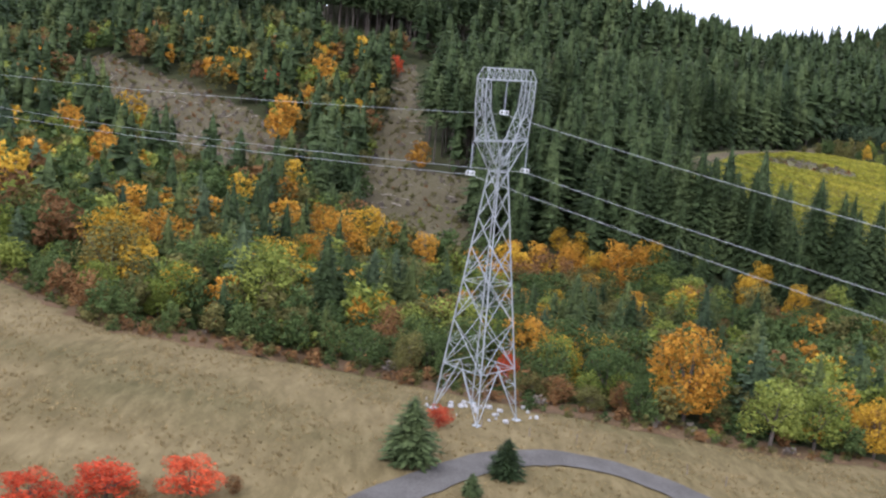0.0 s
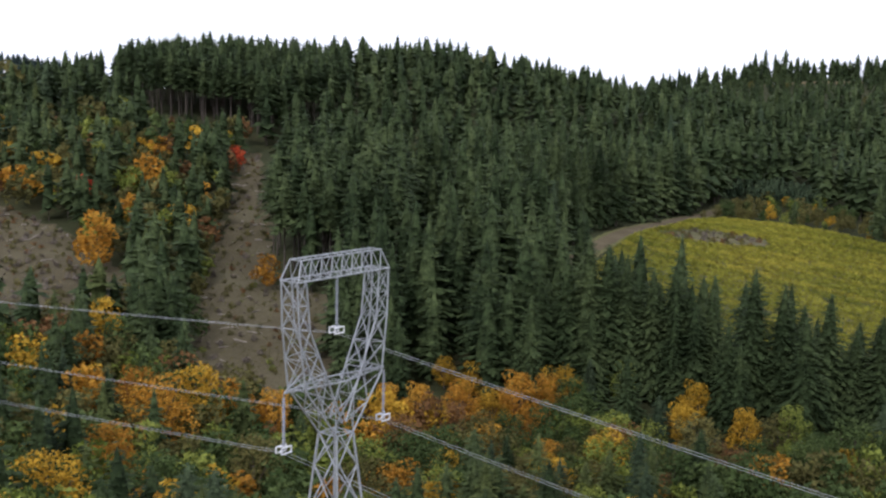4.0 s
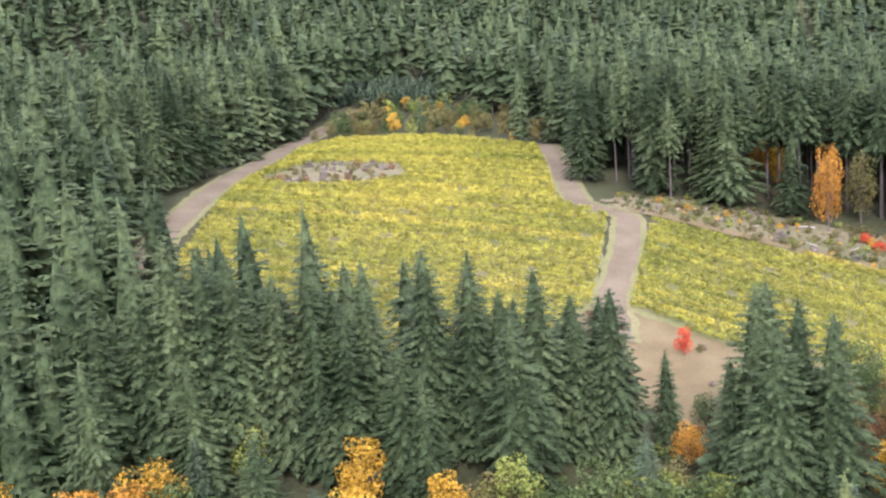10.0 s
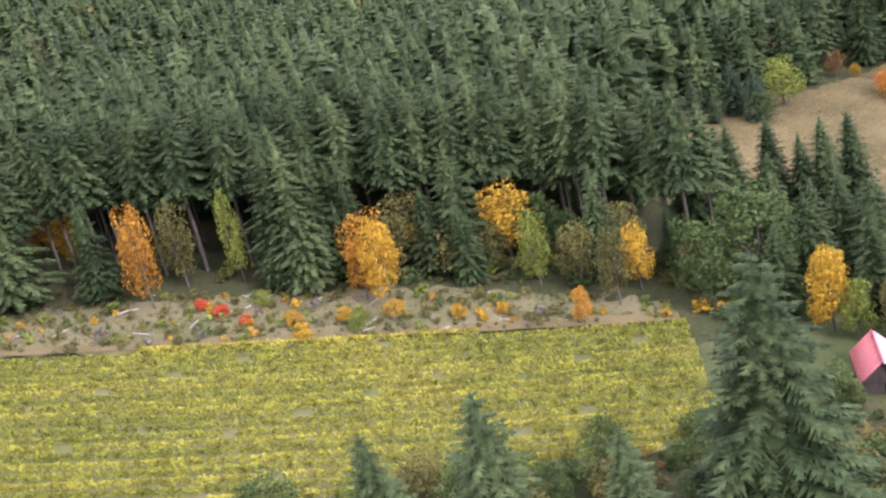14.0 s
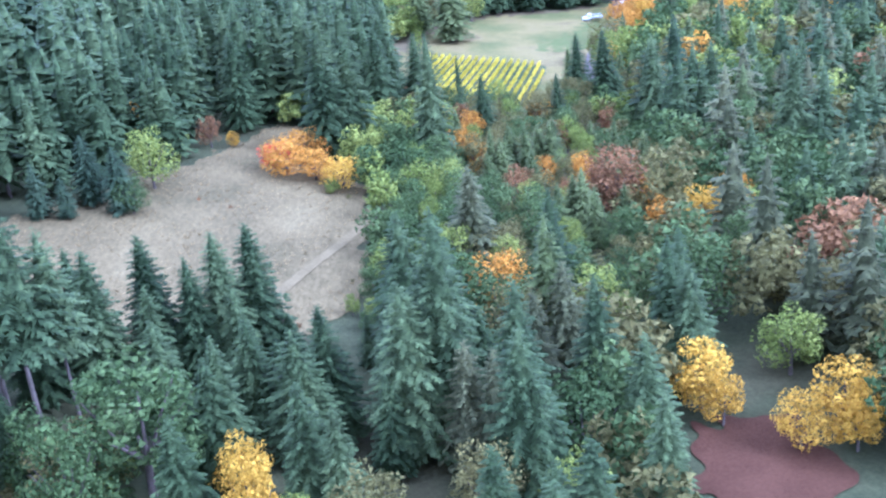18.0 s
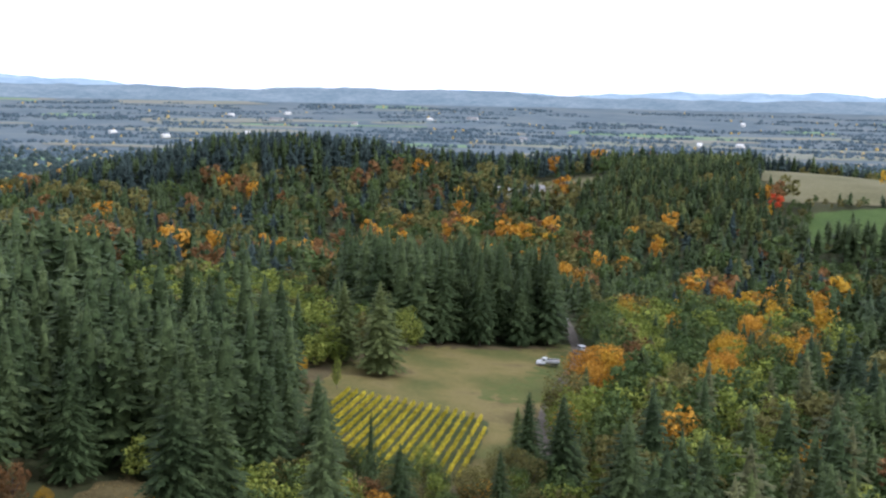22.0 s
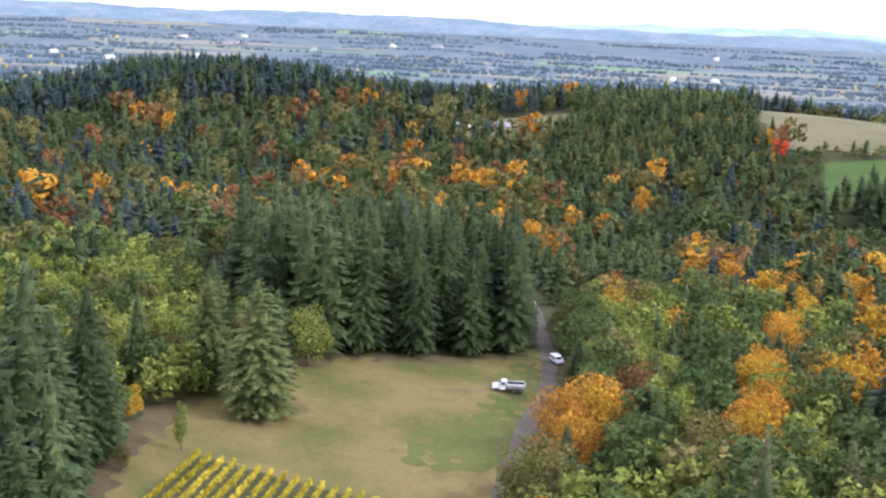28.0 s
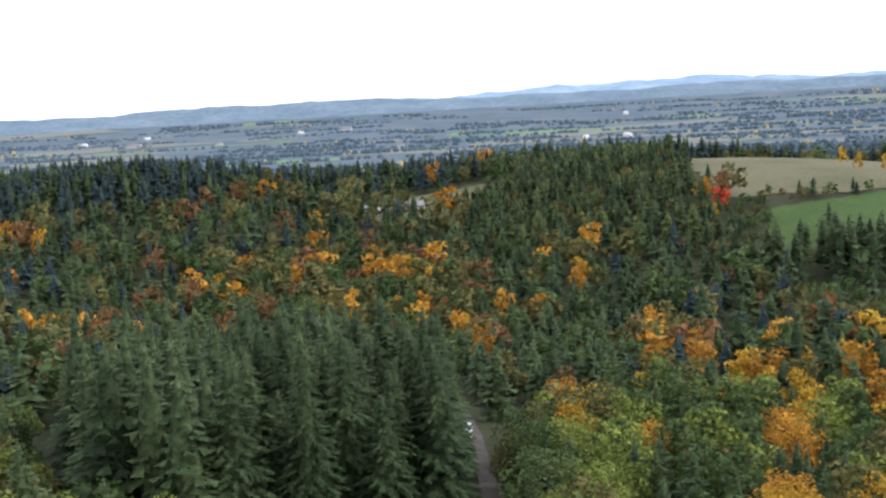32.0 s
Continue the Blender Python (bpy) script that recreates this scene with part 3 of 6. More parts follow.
def straw_mesh(count, rng, size):
    """Blades round the origin."""
    a = rng.random(count) * 6.283
    r = rng.random(count) * size * 0.5
    base = np.stack([np.cos(a) * r, np.sin(a) * r, np.zeros(count)], 1)
    tip = base + np.stack([np.cos(a) * size * 0.4, np.sin(a) * size * 0.4, size * (0.6 + 0.6 * rng.random(count))], 1)
    w = np.stack([-np.sin(a), np.cos(a), np.zeros(count)], 1) * size * 0.08
    v = np.stack([base - w, base + w, tip], 1).reshape(-1, 3)
    return v, np.arange(3 * count).reshape(-1, 3)


def joined(name, base, spots, material, label, category, parent=None):
    """Many copies of one of the base shapes in one mesh; spots: x, y, z, size, width, turn, and which shape."""
    vs, fs, tones, n = [], [], [], 0
    for k, (bv, bf) in enumerate(base):
        s = spots[spots[:, 6] == k]
        if not len(s):
            continue
        c, q = np.cos(s[:, 5])[:, None], np.sin(s[:, 5])[:, None]
        x, y = bv[None, :, 0] * s[:, 4:5], bv[None, :, 1] * s[:, 4:5]
        v = np.stack([x * c - y * q + s[:, 0:1], x * q + y * c + s[:, 1:2], bv[None, :, 2] * s[:, 3:4] + s[:, 2:3]], -1)
        f = bf[None] + (np.arange(len(s)) * len(bv))[:, None, None] + n
        vs.append(v.reshape(-1, 3))
        fs.append(f.reshape(-1, 3))
        tones.append(np.repeat((s[:, 0] * 12.9898 + s[:, 1] * 78.233) % 1.0, len(bv)))
        n += len(s) * len(bv)
    if not vs:
        return None
    me = mesh_of(name, np.concatenate(vs), np.concatenate(fs), material)
    tone = me.attributes.new("tone", "FLOAT", "POINT")
    tone.data.foreach_set("value", np.concatenate(tones).astype(np.float32))
    ob = new(name, me)
    if parent:
        ob.parent = parent
    return tagged(ob, label, category, kind="stuff")


# ---- the ground and what lies flat on it ----
def graded(lo, hi, step, far, grow=1.35):
    """Even steps in the middle, growing ones outwards."""
    mid = list(np.arange(lo, hi + step, step))
    for sign, end in ((-1, mid[0]), (1, mid[-1])):
        x, d = end, step
        out = []
        while abs(x) < far:
            d *= grow
            x += sign * d
            out.append(max(-far, min(far, x)))
        mid = out[::-1] + mid if sign < 0 else mid + out
    return np.unique(np.array(mid))


gx, gy = np.meshgrid(graded(-260, 1300, 9.0, 4900), graded(-420, 1050, 9.0, 4900), indexing="ij")
k = np.arange(gx.size).reshape(gx.shape)
land = Shape()
land.quads(np.stack([gx.ravel(), gy.ravel(), ground_z(gx, gy).ravel()], 1), np.stack([k[:-1, :-1], k[1:, :-1], k[1:, 1:], k[:-1, 1:]], -1).reshape(-1, 4))
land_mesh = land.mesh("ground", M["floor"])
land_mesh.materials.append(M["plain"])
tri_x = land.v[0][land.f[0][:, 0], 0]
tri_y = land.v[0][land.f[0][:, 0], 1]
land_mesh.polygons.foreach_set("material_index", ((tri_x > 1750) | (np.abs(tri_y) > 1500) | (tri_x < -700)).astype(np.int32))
land_mesh.polygons.foreach_set("use_smooth", np.ones(len(land.f[0]), bool))
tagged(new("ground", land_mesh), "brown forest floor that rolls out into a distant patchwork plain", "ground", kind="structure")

MEADOW = [(-120, 232), (-74, 205), (-46, 177), (-27, 170), (-9, 171), (7, 168), (22, 163), (39, 163), (56, 161), (77, 167), (130, 150), (150, 60), (0, -80), (-200, -80), (-230, 200)]
CUT_A = [(-16, 318), (4, 322), (15, 334), (20, 368), (18, 389), (2, 396), (0, 412), (-4, 470), (-8, 530), (-15, 530), (-17, 455), (-20, 390)]
CUT_B = [(-162, 487), (-146, 523), (-121, 492), (-98, 474), (-70, 448), (-41, 410), (-38, 374), (-53, 366), (-90, 388), (-136, 445)]
VINES_A = [(100, 409), (118, 440), (143, 472), (158, 497), (176, 511), (203, 499), (223, 465), (193, 408), (199, 395), (165, 352), (148, 343), (108, 352), (84, 386)]
ISLAND = [(128, 450), (150, 468), (172, 457), (167, 441), (150, 436), (134, 441)]
VINES_B = [(208, 389), (246, 317), (267, 271), (236, 258), (224, 262), (180, 322), (170, 347)]
HEADLAND = [(150, 350), (170, 362), (190, 324), (172, 303), (152, 305), (145, 330)]
SCRUB = [(200, 398), (210, 391), (247, 319), (269, 273), (276, 276), (273, 300), (266, 330), (252, 362), (232, 395), (215, 412)]
HOLLOW = [(377, 303), (412, 272), (436, 258), (452, 252), (447, 243), (420, 236), (393, 230), (368, 232), (345, 232), (325, 245), (322, 290), (350, 302)]
LAWN = [(548, 214), (575, 205), (611, 176), (614, 152), (626, 128), (640, 120), (600, 124), (571, 137), (538, 149), (505, 160), (470, 176), (462, 205), (480, 213), (520, 219)]
VINES_C = [(541, 205), (524, 169), (494, 176), (471, 184), (468, 200), (480, 210), (519, 214)]
RED_PLOT = [(298, 187), (282, 192), (268, 182), (280, 171), (300, 172)]
BARNYARD = [(222, 250), (232, 262), (256, 270), (272, 262), (278, 245), (268, 224), (250, 220), (236, 226)]
FAR_FIELD = [(985, -102), (1110, -135), (1230, -170), (1210, -300), (1000, -290), (935, -190), (948, -150)]
FAR_GREEN = [(845, -100), (876, -78), (947, -109), (930, -190), (850, -175)]
GOLD_CREST = [(225, 955), (300, 975), (365, 978), (440, 945), (490, 985), (420, 1060), (300, 1075), (215, 1010)]
FARM = [(1085, 20), (1125, -22), (1165, -24), (1165, 30), (1105, 75)]
ROAD = [(-14, 96), (-4, 112), (5, 125), (14, 135.5), (23, 140), (31, 138.5), (38, 133), (47, 124), (60, 104), (64, 70)]
TRACK_A = [(84, 398), (103, 426), (118, 448), (141, 479), (157, 506), (180, 534), (206, 560)]
TRACK_B = [(228, 468), (212, 436), (197, 405), (204, 393), (187, 371), (169, 352), (160, 336)]
DRIVE = [(480, 160), (512, 157), (538, 150.5), (571, 139), (599, 127.5), (625, 121), (653, 116), (700, 107), (780, 95)]
EDGE_TRACK = [(207, 397), (212, 391), (248.5, 319), (270, 273)]
PATH_C = [(336, 252), (352, 244), (369, 235), (378, 231)]
BRUSH_EDGE = [(-120, 241), (-74, 216), (-46, 188), (-9, 181), (22, 173), (56, 170), (78, 174), (78, 166), (56, 159), (22, 161), (-9, 168), (-46, 173), (-74, 200), (-120, 228)]
OPEN = [MEADOW, CUT_A, CUT_B, VINES_A, VINES_B, HEADLAND, SCRUB, HOLLOW, LAWN, VINES_C, RED_PLOT, BARNYARD, FAR_FIELD, FAR_GREEN, FARM, GOLD_CREST]

sheet("meadow", MEADOW, M["meadow"], 0.10, 2.0, "dry straw-coloured meadow on a hillside")
sheet("bracken_strip", BRUSH_EDGE, M["bracken"], 0.16, 1.0, "red-brown bracken strip between meadow and woods", ragged=1.0)
sheet("slope_cleared", CUT_A, M["slash"], 0.25, 1.2, "logged brown slope strewn with old slash")
sheet("slope_bare", CUT_B, M["slash"], 0.25, 1.2, "bare logged slope with grey brush piles")
sheet("vineyard_soil", VINES_A, M["vineyard"], 0.22, 2.0, "grassy soil under the upper vineyard", ragged=0.3)
sheet("vineyard_soil", VINES_B, M["vineyard"], 0.22, 2.0, "grassy soil under the lower vineyard", ragged=0.3)
sheet("hummock_ground", ISLAND, M["scrub"], 0.45, 1.5, "bare scrubby patch left within the vineyard")
sheet("headland", HEADLAND, M["path"], 0.17, 1.0, "pale dry turning ground below the vineyard")
sheet("scrub_ground", SCRUB, M["scrub"], 0.18, 1.0, "rough bank of dry grass and slash above the vineyard")
sheet("pasture", HOLLOW, M["pasture"], 0.20, 1.0, "grey-brown dry pasture in a forest clearing")
sheet("lawn", LAWN, M["lawn"], 0.18, 1.0, "mown yellowing lawn between forest and drive")
sheet("vineyard_soil", VINES_C, M["yard"], 0.35, 1.5, "grassy soil under the small vineyard", ragged=0.3)
sheet("plot_red", RED_PLOT, M["redsoil"], 0.25, 1.0, "turned reddish soil in a forest gap")
sheet("barnyard", BARNYARD, M["yard"], 0.20, 0.4, "grassy yard round the old barn")
sheet("field_pale", FAR_FIELD, M["dry_field"], 0.5, 5.0, "pale pasture on a far rise", ragged=4)
sheet("field_green", FAR_GREEN, M["green_field"], 0.5, 4.0, "bright green field behind trees", ragged=3)
sheet("field_farm", FARM, M["dry_field"], 0.5, 4.0, "dry yard and pasture round a farm", ragged=4)
sheet("field_crest", GOLD_CREST, M["meadow"], 0.5, 5.0, "golden dry field on the far crest", ragged=4)
mid_x, mid_y = 560.0, 178.0
sheet("litter_ground", [(x + 9 * (x - mid_x) / math.hypot(x - mid_x, y - mid_y), y + 9 * (y - mid_y) / math.hypot(x - mid_x, y - mid_y)) for x, y in LAWN], M["duff"], 0.12, 1.0, "brown needle litter along the lawn's wooded edge")
sheet("turf", [(652, 121), (639, 121), (600, 127), (580, 138), (557, 146), (543, 149), (545, 154), (546, 169), (556, 167), (567, 152), (587, 142), (608, 135)], M["turf"], 0.23, 1.0, "greener turf beside the drive", ragged=4.0)
ribbon("gravel_road", ROAD, 5.2, M["gravel"], 0.28, "grey gravel road that bends across the meadow")
ribbon("dirt_track", TRACK_A, 5.5, M["dirt"], 0.34, "pale dirt track along the vineyard's upper side")
ribbon("track_verge", TRACK_B, 8.5, M["vineyard"], 0.27, "grassy verge beside the vineyard track")
ribbon("track_verge", TRACK_A, 8.5, M["vineyard"], 0.27, "grassy verge beside the upper track")
ribbon("dirt_track", TRACK_B, 5.5, M["dirt"], 0.36, "pale dirt track between the two vineyard blocks")
ribbon("gravel_drive", DRIVE, 3.8, M["drive"], 0.34, "dark earthen drive from the lawn into the forest")
ribbon("vineyard_track", EDGE_TRACK, 3.4, M["path"], 0.40, "brown dirt track along the vineyard's edge")
ribbon("grass_path", PATH_C, 2.0, M["path"], 0.34, "pale footpath across the pasture")

# far hills that close the plain; their blue-grey is distance haze put into the colour
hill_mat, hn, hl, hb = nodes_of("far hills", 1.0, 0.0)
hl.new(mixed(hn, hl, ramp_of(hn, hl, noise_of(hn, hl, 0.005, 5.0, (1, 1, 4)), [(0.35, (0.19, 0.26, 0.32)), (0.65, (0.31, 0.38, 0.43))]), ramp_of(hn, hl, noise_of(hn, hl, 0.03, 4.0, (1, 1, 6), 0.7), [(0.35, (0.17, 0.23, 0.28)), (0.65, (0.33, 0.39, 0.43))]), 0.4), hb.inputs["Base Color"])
low_mat, hn, hl, hb = nodes_of("wooded hill foot in painted haze", 1.0, 0.0)
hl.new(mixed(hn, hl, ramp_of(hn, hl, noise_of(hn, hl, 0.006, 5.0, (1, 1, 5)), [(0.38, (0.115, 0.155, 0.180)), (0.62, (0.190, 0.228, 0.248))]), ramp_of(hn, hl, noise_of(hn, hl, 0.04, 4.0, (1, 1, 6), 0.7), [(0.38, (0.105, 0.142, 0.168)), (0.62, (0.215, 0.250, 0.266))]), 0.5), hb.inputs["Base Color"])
rng = np.random.default_rng(5)
for dist, tall, seed in ((4350, 26, 1.3), (4780, 40, 4.1)):
    s = Shape()
    a = np.radians(np.arange(-75, 201, 0.5))
    x, y = 450 + dist * np.cos(a), dist * np.sin(a)
    crest = 77 + tall * (0.55 + 0.30 * np.sin(a * 7 + seed) + 0.2 * np.sin(a * 17 + seed * 2) + 0.12 * np.sin(a * 41) + 0.09 * np.sin(a * 97 + seed) + 0.05 * np.sin(a * 211 + seed * 3) + 0.04 * np.sin(a * 433))
    crest = crest + 28 * np.exp(-(((np.degrees(a) - 15) / 4.5) ** 2)) * (dist > 4500)
    v = np.concatenate([np.stack([x * 0.93, y * 0.93, np.full(len(a), 20.0)], 1), np.stack([x * 0.975, y * 0.975, 60 + (crest - 60) * 0.6], 1), np.stack([x, y, crest], 1), np.stack([x * 1.03, y * 1.03, crest - 60], 1)])
    n = len(a)
    i = np.arange(n - 1)
    for r in range(3):
        s.quads(v, np.stack([i + r * n, i + 1 + r * n, i + 1 + (r + 1) * n, i + (r + 1) * n], 1)[:, ::-1])
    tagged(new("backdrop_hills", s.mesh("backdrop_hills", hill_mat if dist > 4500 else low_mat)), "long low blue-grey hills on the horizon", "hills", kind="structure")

# ---- the woods ----
FIRS = [fir_crown(11, 40, 11, 7, wide=6.2), fir_crown(12, 37, 11, 7, wide=6.8, ragged=0.3, curve=0.64), fir_crown(13, 42, 10, 7, wide=5.4, ragged=0.26, curve=0.68), fir_crown(14, 24, 11, 6, low=0.5, wide=5.2, ragged=0.34), fir_crown(15, 44, 12, 8, wide=6.4, curve=0.66, ragged=0.26)]
FIRS_MID = [fir_crown(21, 15, 9, 2, wide=6.5, rings=3), fir_crown(22, 14, 9, 2, wide=7.1, ragged=0.3, rings=3, curve=0.72), fir_crown(23, 16, 8, 2, wide=5.7, ragged=0.24, rings=3), fir_crown(24, 13, 9, 2, low=0.5, wide=5.4, ragged=0.34, rings=3)]
FIRS_FAR = [fir_crown(31, 9, 6, 0, curve=0.62, wide=7.0, low=0.2, ragged=0.26, rings=2), fir_crown(32, 8, 6, 0, curve=0.62, wide=7.8, ragged=0.3, low=0.2, rings=2)]
LEAFY = [leaf_crown(41, 22, 2600, 0.20), leaf_crown(42, 24, 2500, 0.20, wide=3.8), leaf_crown(43, 20, 2300, 0.21, wide=4.8, loose=0.45)]
LEAFY_MID = [leaf_crown(51, 16, 620, 0.40), leaf_crown(52, 15, 580, 0.40, wide=3.8)]
LEAFY_FAR = [leaf_crown(61, 9, 95, 0.92), leaf_crown(62, 9, 95, 0.92, wide=3.6)]
FIR_KINDS = ("fir", "fir_blue", "fir_brown", "fir_far", "fir_soft")

RAVINE = [(-140, 250), (-74, 206), (-46, 178), (-9, 172), (40, 164), (78, 168), (130, 165), (165, 195), (185, 225), (165, 262), (140, 288), (100, 302), (60, 318), (10, 318), (-18, 316), (-140, 345)]
GOLD_BELT = [(24, 300), (66, 308), (72, 322), (40, 318), (22, 314)]
WEST_SLOPE = [(-140, 345), (-14, 316), (-17, 380), (-14, 455), (-12, 540), (-60, 590), (-160, 575), (-300, 460), (-260, 330)]
POLES = [(20, 388), (34, 384), (42, 400), (44, 430), (30, 464), (4, 470), (0, 416), (3, 397)]
POLES_TOP = [(-60, 590), (-10, 545), (30, 600), (-20, 650), (-80, 640)]
POLES_EAST = [(215, 415), (235, 398), (256, 362), (270, 332), (279, 300), (282, 276), (300, 268), (312, 300), (300, 380), (280, 420), (240, 450)]
EDGE_MIX = [(262, 348), (276, 300), (278, 272), (290, 262), (292, 300), (276, 345)]
LOW_EAST = [(760, -50), (960, -85), (1010, -330), (800, -330), (700, -130)]
CREST_FRONT = [(185, 800), (560, 770), (640, 960), (430, 960), (365, 985), (225, 960), (150, 950)]
PLANTATION = [(190, 575), (225, 550), (250, 560), (230, 590)]
TRACK_SIDE = [(206, 562), (160, 505), (176, 514), (203, 502), (228, 470), (240, 480), (235, 545)]
POND_BELT = [(452, 252), (447, 243), (420, 236), (393, 230), (345, 232), (325, 240), (318, 222), (390, 208), (450, 225)]
SOUTH_MIX = [(275, 225), (320, 218), (400, 205), (470, 175), (540, 146), (575, 130), (560, 80), (480, 60), (380, 90), (290, 140), (260, 190)]
GOLD_EAST = [(508, 152), (545, 142), (600, 122), (660, 112), (720, 60), (700, 15), (620, 20), (555, 70), (512, 100)]
LAWN_EDGE = [(612, 178), (618, 150), (632, 126), (720, 110), (740, 160), (700, 205), (640, 205)]
ALDERS = [(560, 214), (612, 184), (640, 207), (700, 215), (720, 260), (640, 285), (560, 270), (530, 240)]
ORANGE_BAND = [(985, 185), (1025, 137), (1030, 90), (950, 34), (830, 62), (860, 100), (920, 128), (905, 178)]
RUST_EAST = [(740, 130), (1010, 125), (1020, 20), (860, -20), (740, 30)]
YOUNG_EAST = [(990, 20), (1090, 15), (1130, -30), (1250, -60), (1240, -165), (1110, -130), (985, -95), (950, -84), (900, -60)]
NORTH_HILL = [(-420, 1150), (-330, 480), (-60, 590), (60, 480), (200, 600), (420, 380), (700, 420), (760, 900), (560, 1250)]
EAST_LAND = [(700, 440), (1050, 620), (1320, 520), (1480, 300), (1500, 60), (1420, -300), (1250, -560), (1000, -480), (640, -130), (720, 20)]
DARK_RIDGE = [(1120, 330), (1140, 200), (1240, 120), (1310, 120), (1330, 330), (1250, 420), (1130, 430)]
DARK_BAND = [(1190, 110), (1190, 20), (1245, -60), (1215, -165), (1240, -310), (1290, -310), (1290, 110)]
BLUE_HILL = [(-640, 1060), (-330, 1090), (-120, 1180), (-60, 1420), (-640, 1420)]
POLES_FAR = [(868, -66), (842, -96), (815, -140), (800, -132), (826, -80), (852, -58)]
CORRIDOR = [(330, 212), (400, 208), (452, 226), (470, 214), (464, 178), (520, 158), (470, 150), (330, 180)]
FRONT_B = [(140, 290), (165, 262), (185, 225), (240, 225), (236, 256), (224, 262), (180, 320), (150, 303)]
BARN_CLEAR = [(215, 246), (236, 228), (262, 220), (272, 236), (270, 256), (258, 268), (236, 262)]
BARN_EAST = [(275, 225), (322, 240), (322, 295), (290, 330), (270, 300)]
SOUTH_FAR = [(290, 140), (380, 90), (480, 60), (560, 80), (620, 20), (700, 15), (720, 20), (640, -130), (560, -200), (420, -60), (280, 100)]
# outline, spacing, smallest and largest height, kinds with their shares
ZONES = [
    (GOLD_BELT, 5.5, 9, 13, {"orange": 5, "yellow": 2, "rust": 2}),
    (RAVINE, 5.4, 8, 14, {"green": 10, "lime": 1.3, "orange": 0.6, "yellow": 0.8, "rust": 0.5, "olive": 3, "fir_blue": 0.6, "fir": 2, "fir_soft": 4}),
    (WEST_SLOPE, 7.0, 7, 14, {"green": 5, "orange": 0.6, "yellow": 0.6, "rust": 1.2, "olive": 4, "lime": 0.9, "fir": 8, "fir_soft": 4}),
    (POLES, 5.5, 29, 35, {"fir_high": 1}),
    (POLES_TOP, 6.0, 27, 31, {"fir_high": 1}),
    (EDGE_MIX, 6.2, 8, 16, {"green": 7, "olive": 2.4, "lime": 0.8, "yellow": 0.5, "orange": 0.3, "rust": 0.4, "fir": 4, "fir_soft": 2}),
    (POLES_EAST, 7.2, 29, 37, {"fir_high": 1}),
    (PLANTATION, 3.2, 6, 8, {"fir_blue": 1}),
    (TRACK_SIDE, 5.5, 2.5, 7, {"rust": 2, "olive": 6, "yellow": 0.7, "lime": 1, "green": 4, "fir": 1.5}),
    (POND_BELT, 5.2, 7, 11, {"green": 5, "lime": 4, "olive": 1.5}),
    (GOLD_EAST, 8.2, 12, 18, {"orange": 2.6, "yellow": 1.0, "lime": 2.2, "olive": 1.8, "green": 4, "fir": 5, "fir_soft": 2.5}),
    (LAWN_EDGE, 7.4, 24, 37, {"fir": 1}),
    (ALDERS, 6.4, 9, 13, {"lime": 4, "green": 2, "olive": 1, "fir": 1.6}),
    (CORRIDOR, 6.0, 6, 9.5, {"green": 5, "olive": 3, "lime": 1.2, "rust": 0.5, "orange": 0.3, "fir_soft": 4}),
    (SOUTH_MIX, 8.0, 12, 17.8, {"fir": 10, "fir_brown": 1.2, "green": 4, "olive": 4.5, "lime": 1.8, "yellow": 0.6, "orange": 1.2, "rust": 0.9, "fir_soft": 3}),
    (ORANGE_BAND, 8.2, 12, 19, {"orange": 2.8, "yellow": 0.6, "rust": 1.8, "olive": 3, "green": 2.4, "fir": 5, "fir_soft": 2}),
    (RUST_EAST, 8.2, 11, 18, {"rust": 1.0, "orange": 0.8, "yellow": 0.3, "olive": 2.6, "fir": 9, "fir_blue": 0.6, "green": 2.4, "fir_soft": 2.5}),
    (POLES_FAR, 7.0, 19, 26, {"fir_high": 2, "fir": 2}),
    (LOW_EAST, 8.0, 4, 8, {"fir_blue": 3, "green": 4, "olive": 2, "fir": 2, "orange": 0.3}),
    (YOUNG_EAST, 6.6, 6, 10, {"fir_soft": 5, "fir": 4, "olive": 2, "yellow": 0.5, "fir_blue": 1, "rust": 0.4}),
    (FRONT_B, 6.5, 4, 9, {"green": 4, "olive": 2, "lime": 1, "rust": 0.6}),
    (BARN_EAST, 8.2, 15, 21, {"fir": 6, "fir_blue": 1, "green": 1, "olive": 0.5}),
    ([(60, 480), (-10, 420), (10, 330), (60, 320), (140, 290), (165, 262), (185, 225), (275, 225), (320, 218), (345, 232), (470, 175), (560, 214), (530, 240), (640, 285), (700, 420), (420, 400), (200, 600)], 8.7, 20, 36, {"fir": 11, "fir_blue": 1, "fir_brown": 0.4}),
    (SOUTH_FAR, 9.5, 14, 26, {"fir": 9, "fir_blue": 3, "olive": 1, "green": 2, "orange": 0.4}),
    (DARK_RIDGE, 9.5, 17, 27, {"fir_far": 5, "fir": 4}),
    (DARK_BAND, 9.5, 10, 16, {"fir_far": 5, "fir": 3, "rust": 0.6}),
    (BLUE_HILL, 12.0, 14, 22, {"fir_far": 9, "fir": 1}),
    (CREST_FRONT, 9.0, 6, 11, {"fir": 9, "olive": 1}),
    (NORTH_HILL, 11.0, 17, 26, {"fir": 9, "fir_blue": 0.7, "fir_brown": 0.4, "olive": 0.3}),
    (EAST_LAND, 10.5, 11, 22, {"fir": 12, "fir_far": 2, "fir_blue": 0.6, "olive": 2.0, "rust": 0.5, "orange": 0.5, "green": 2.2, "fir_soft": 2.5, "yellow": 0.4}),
]


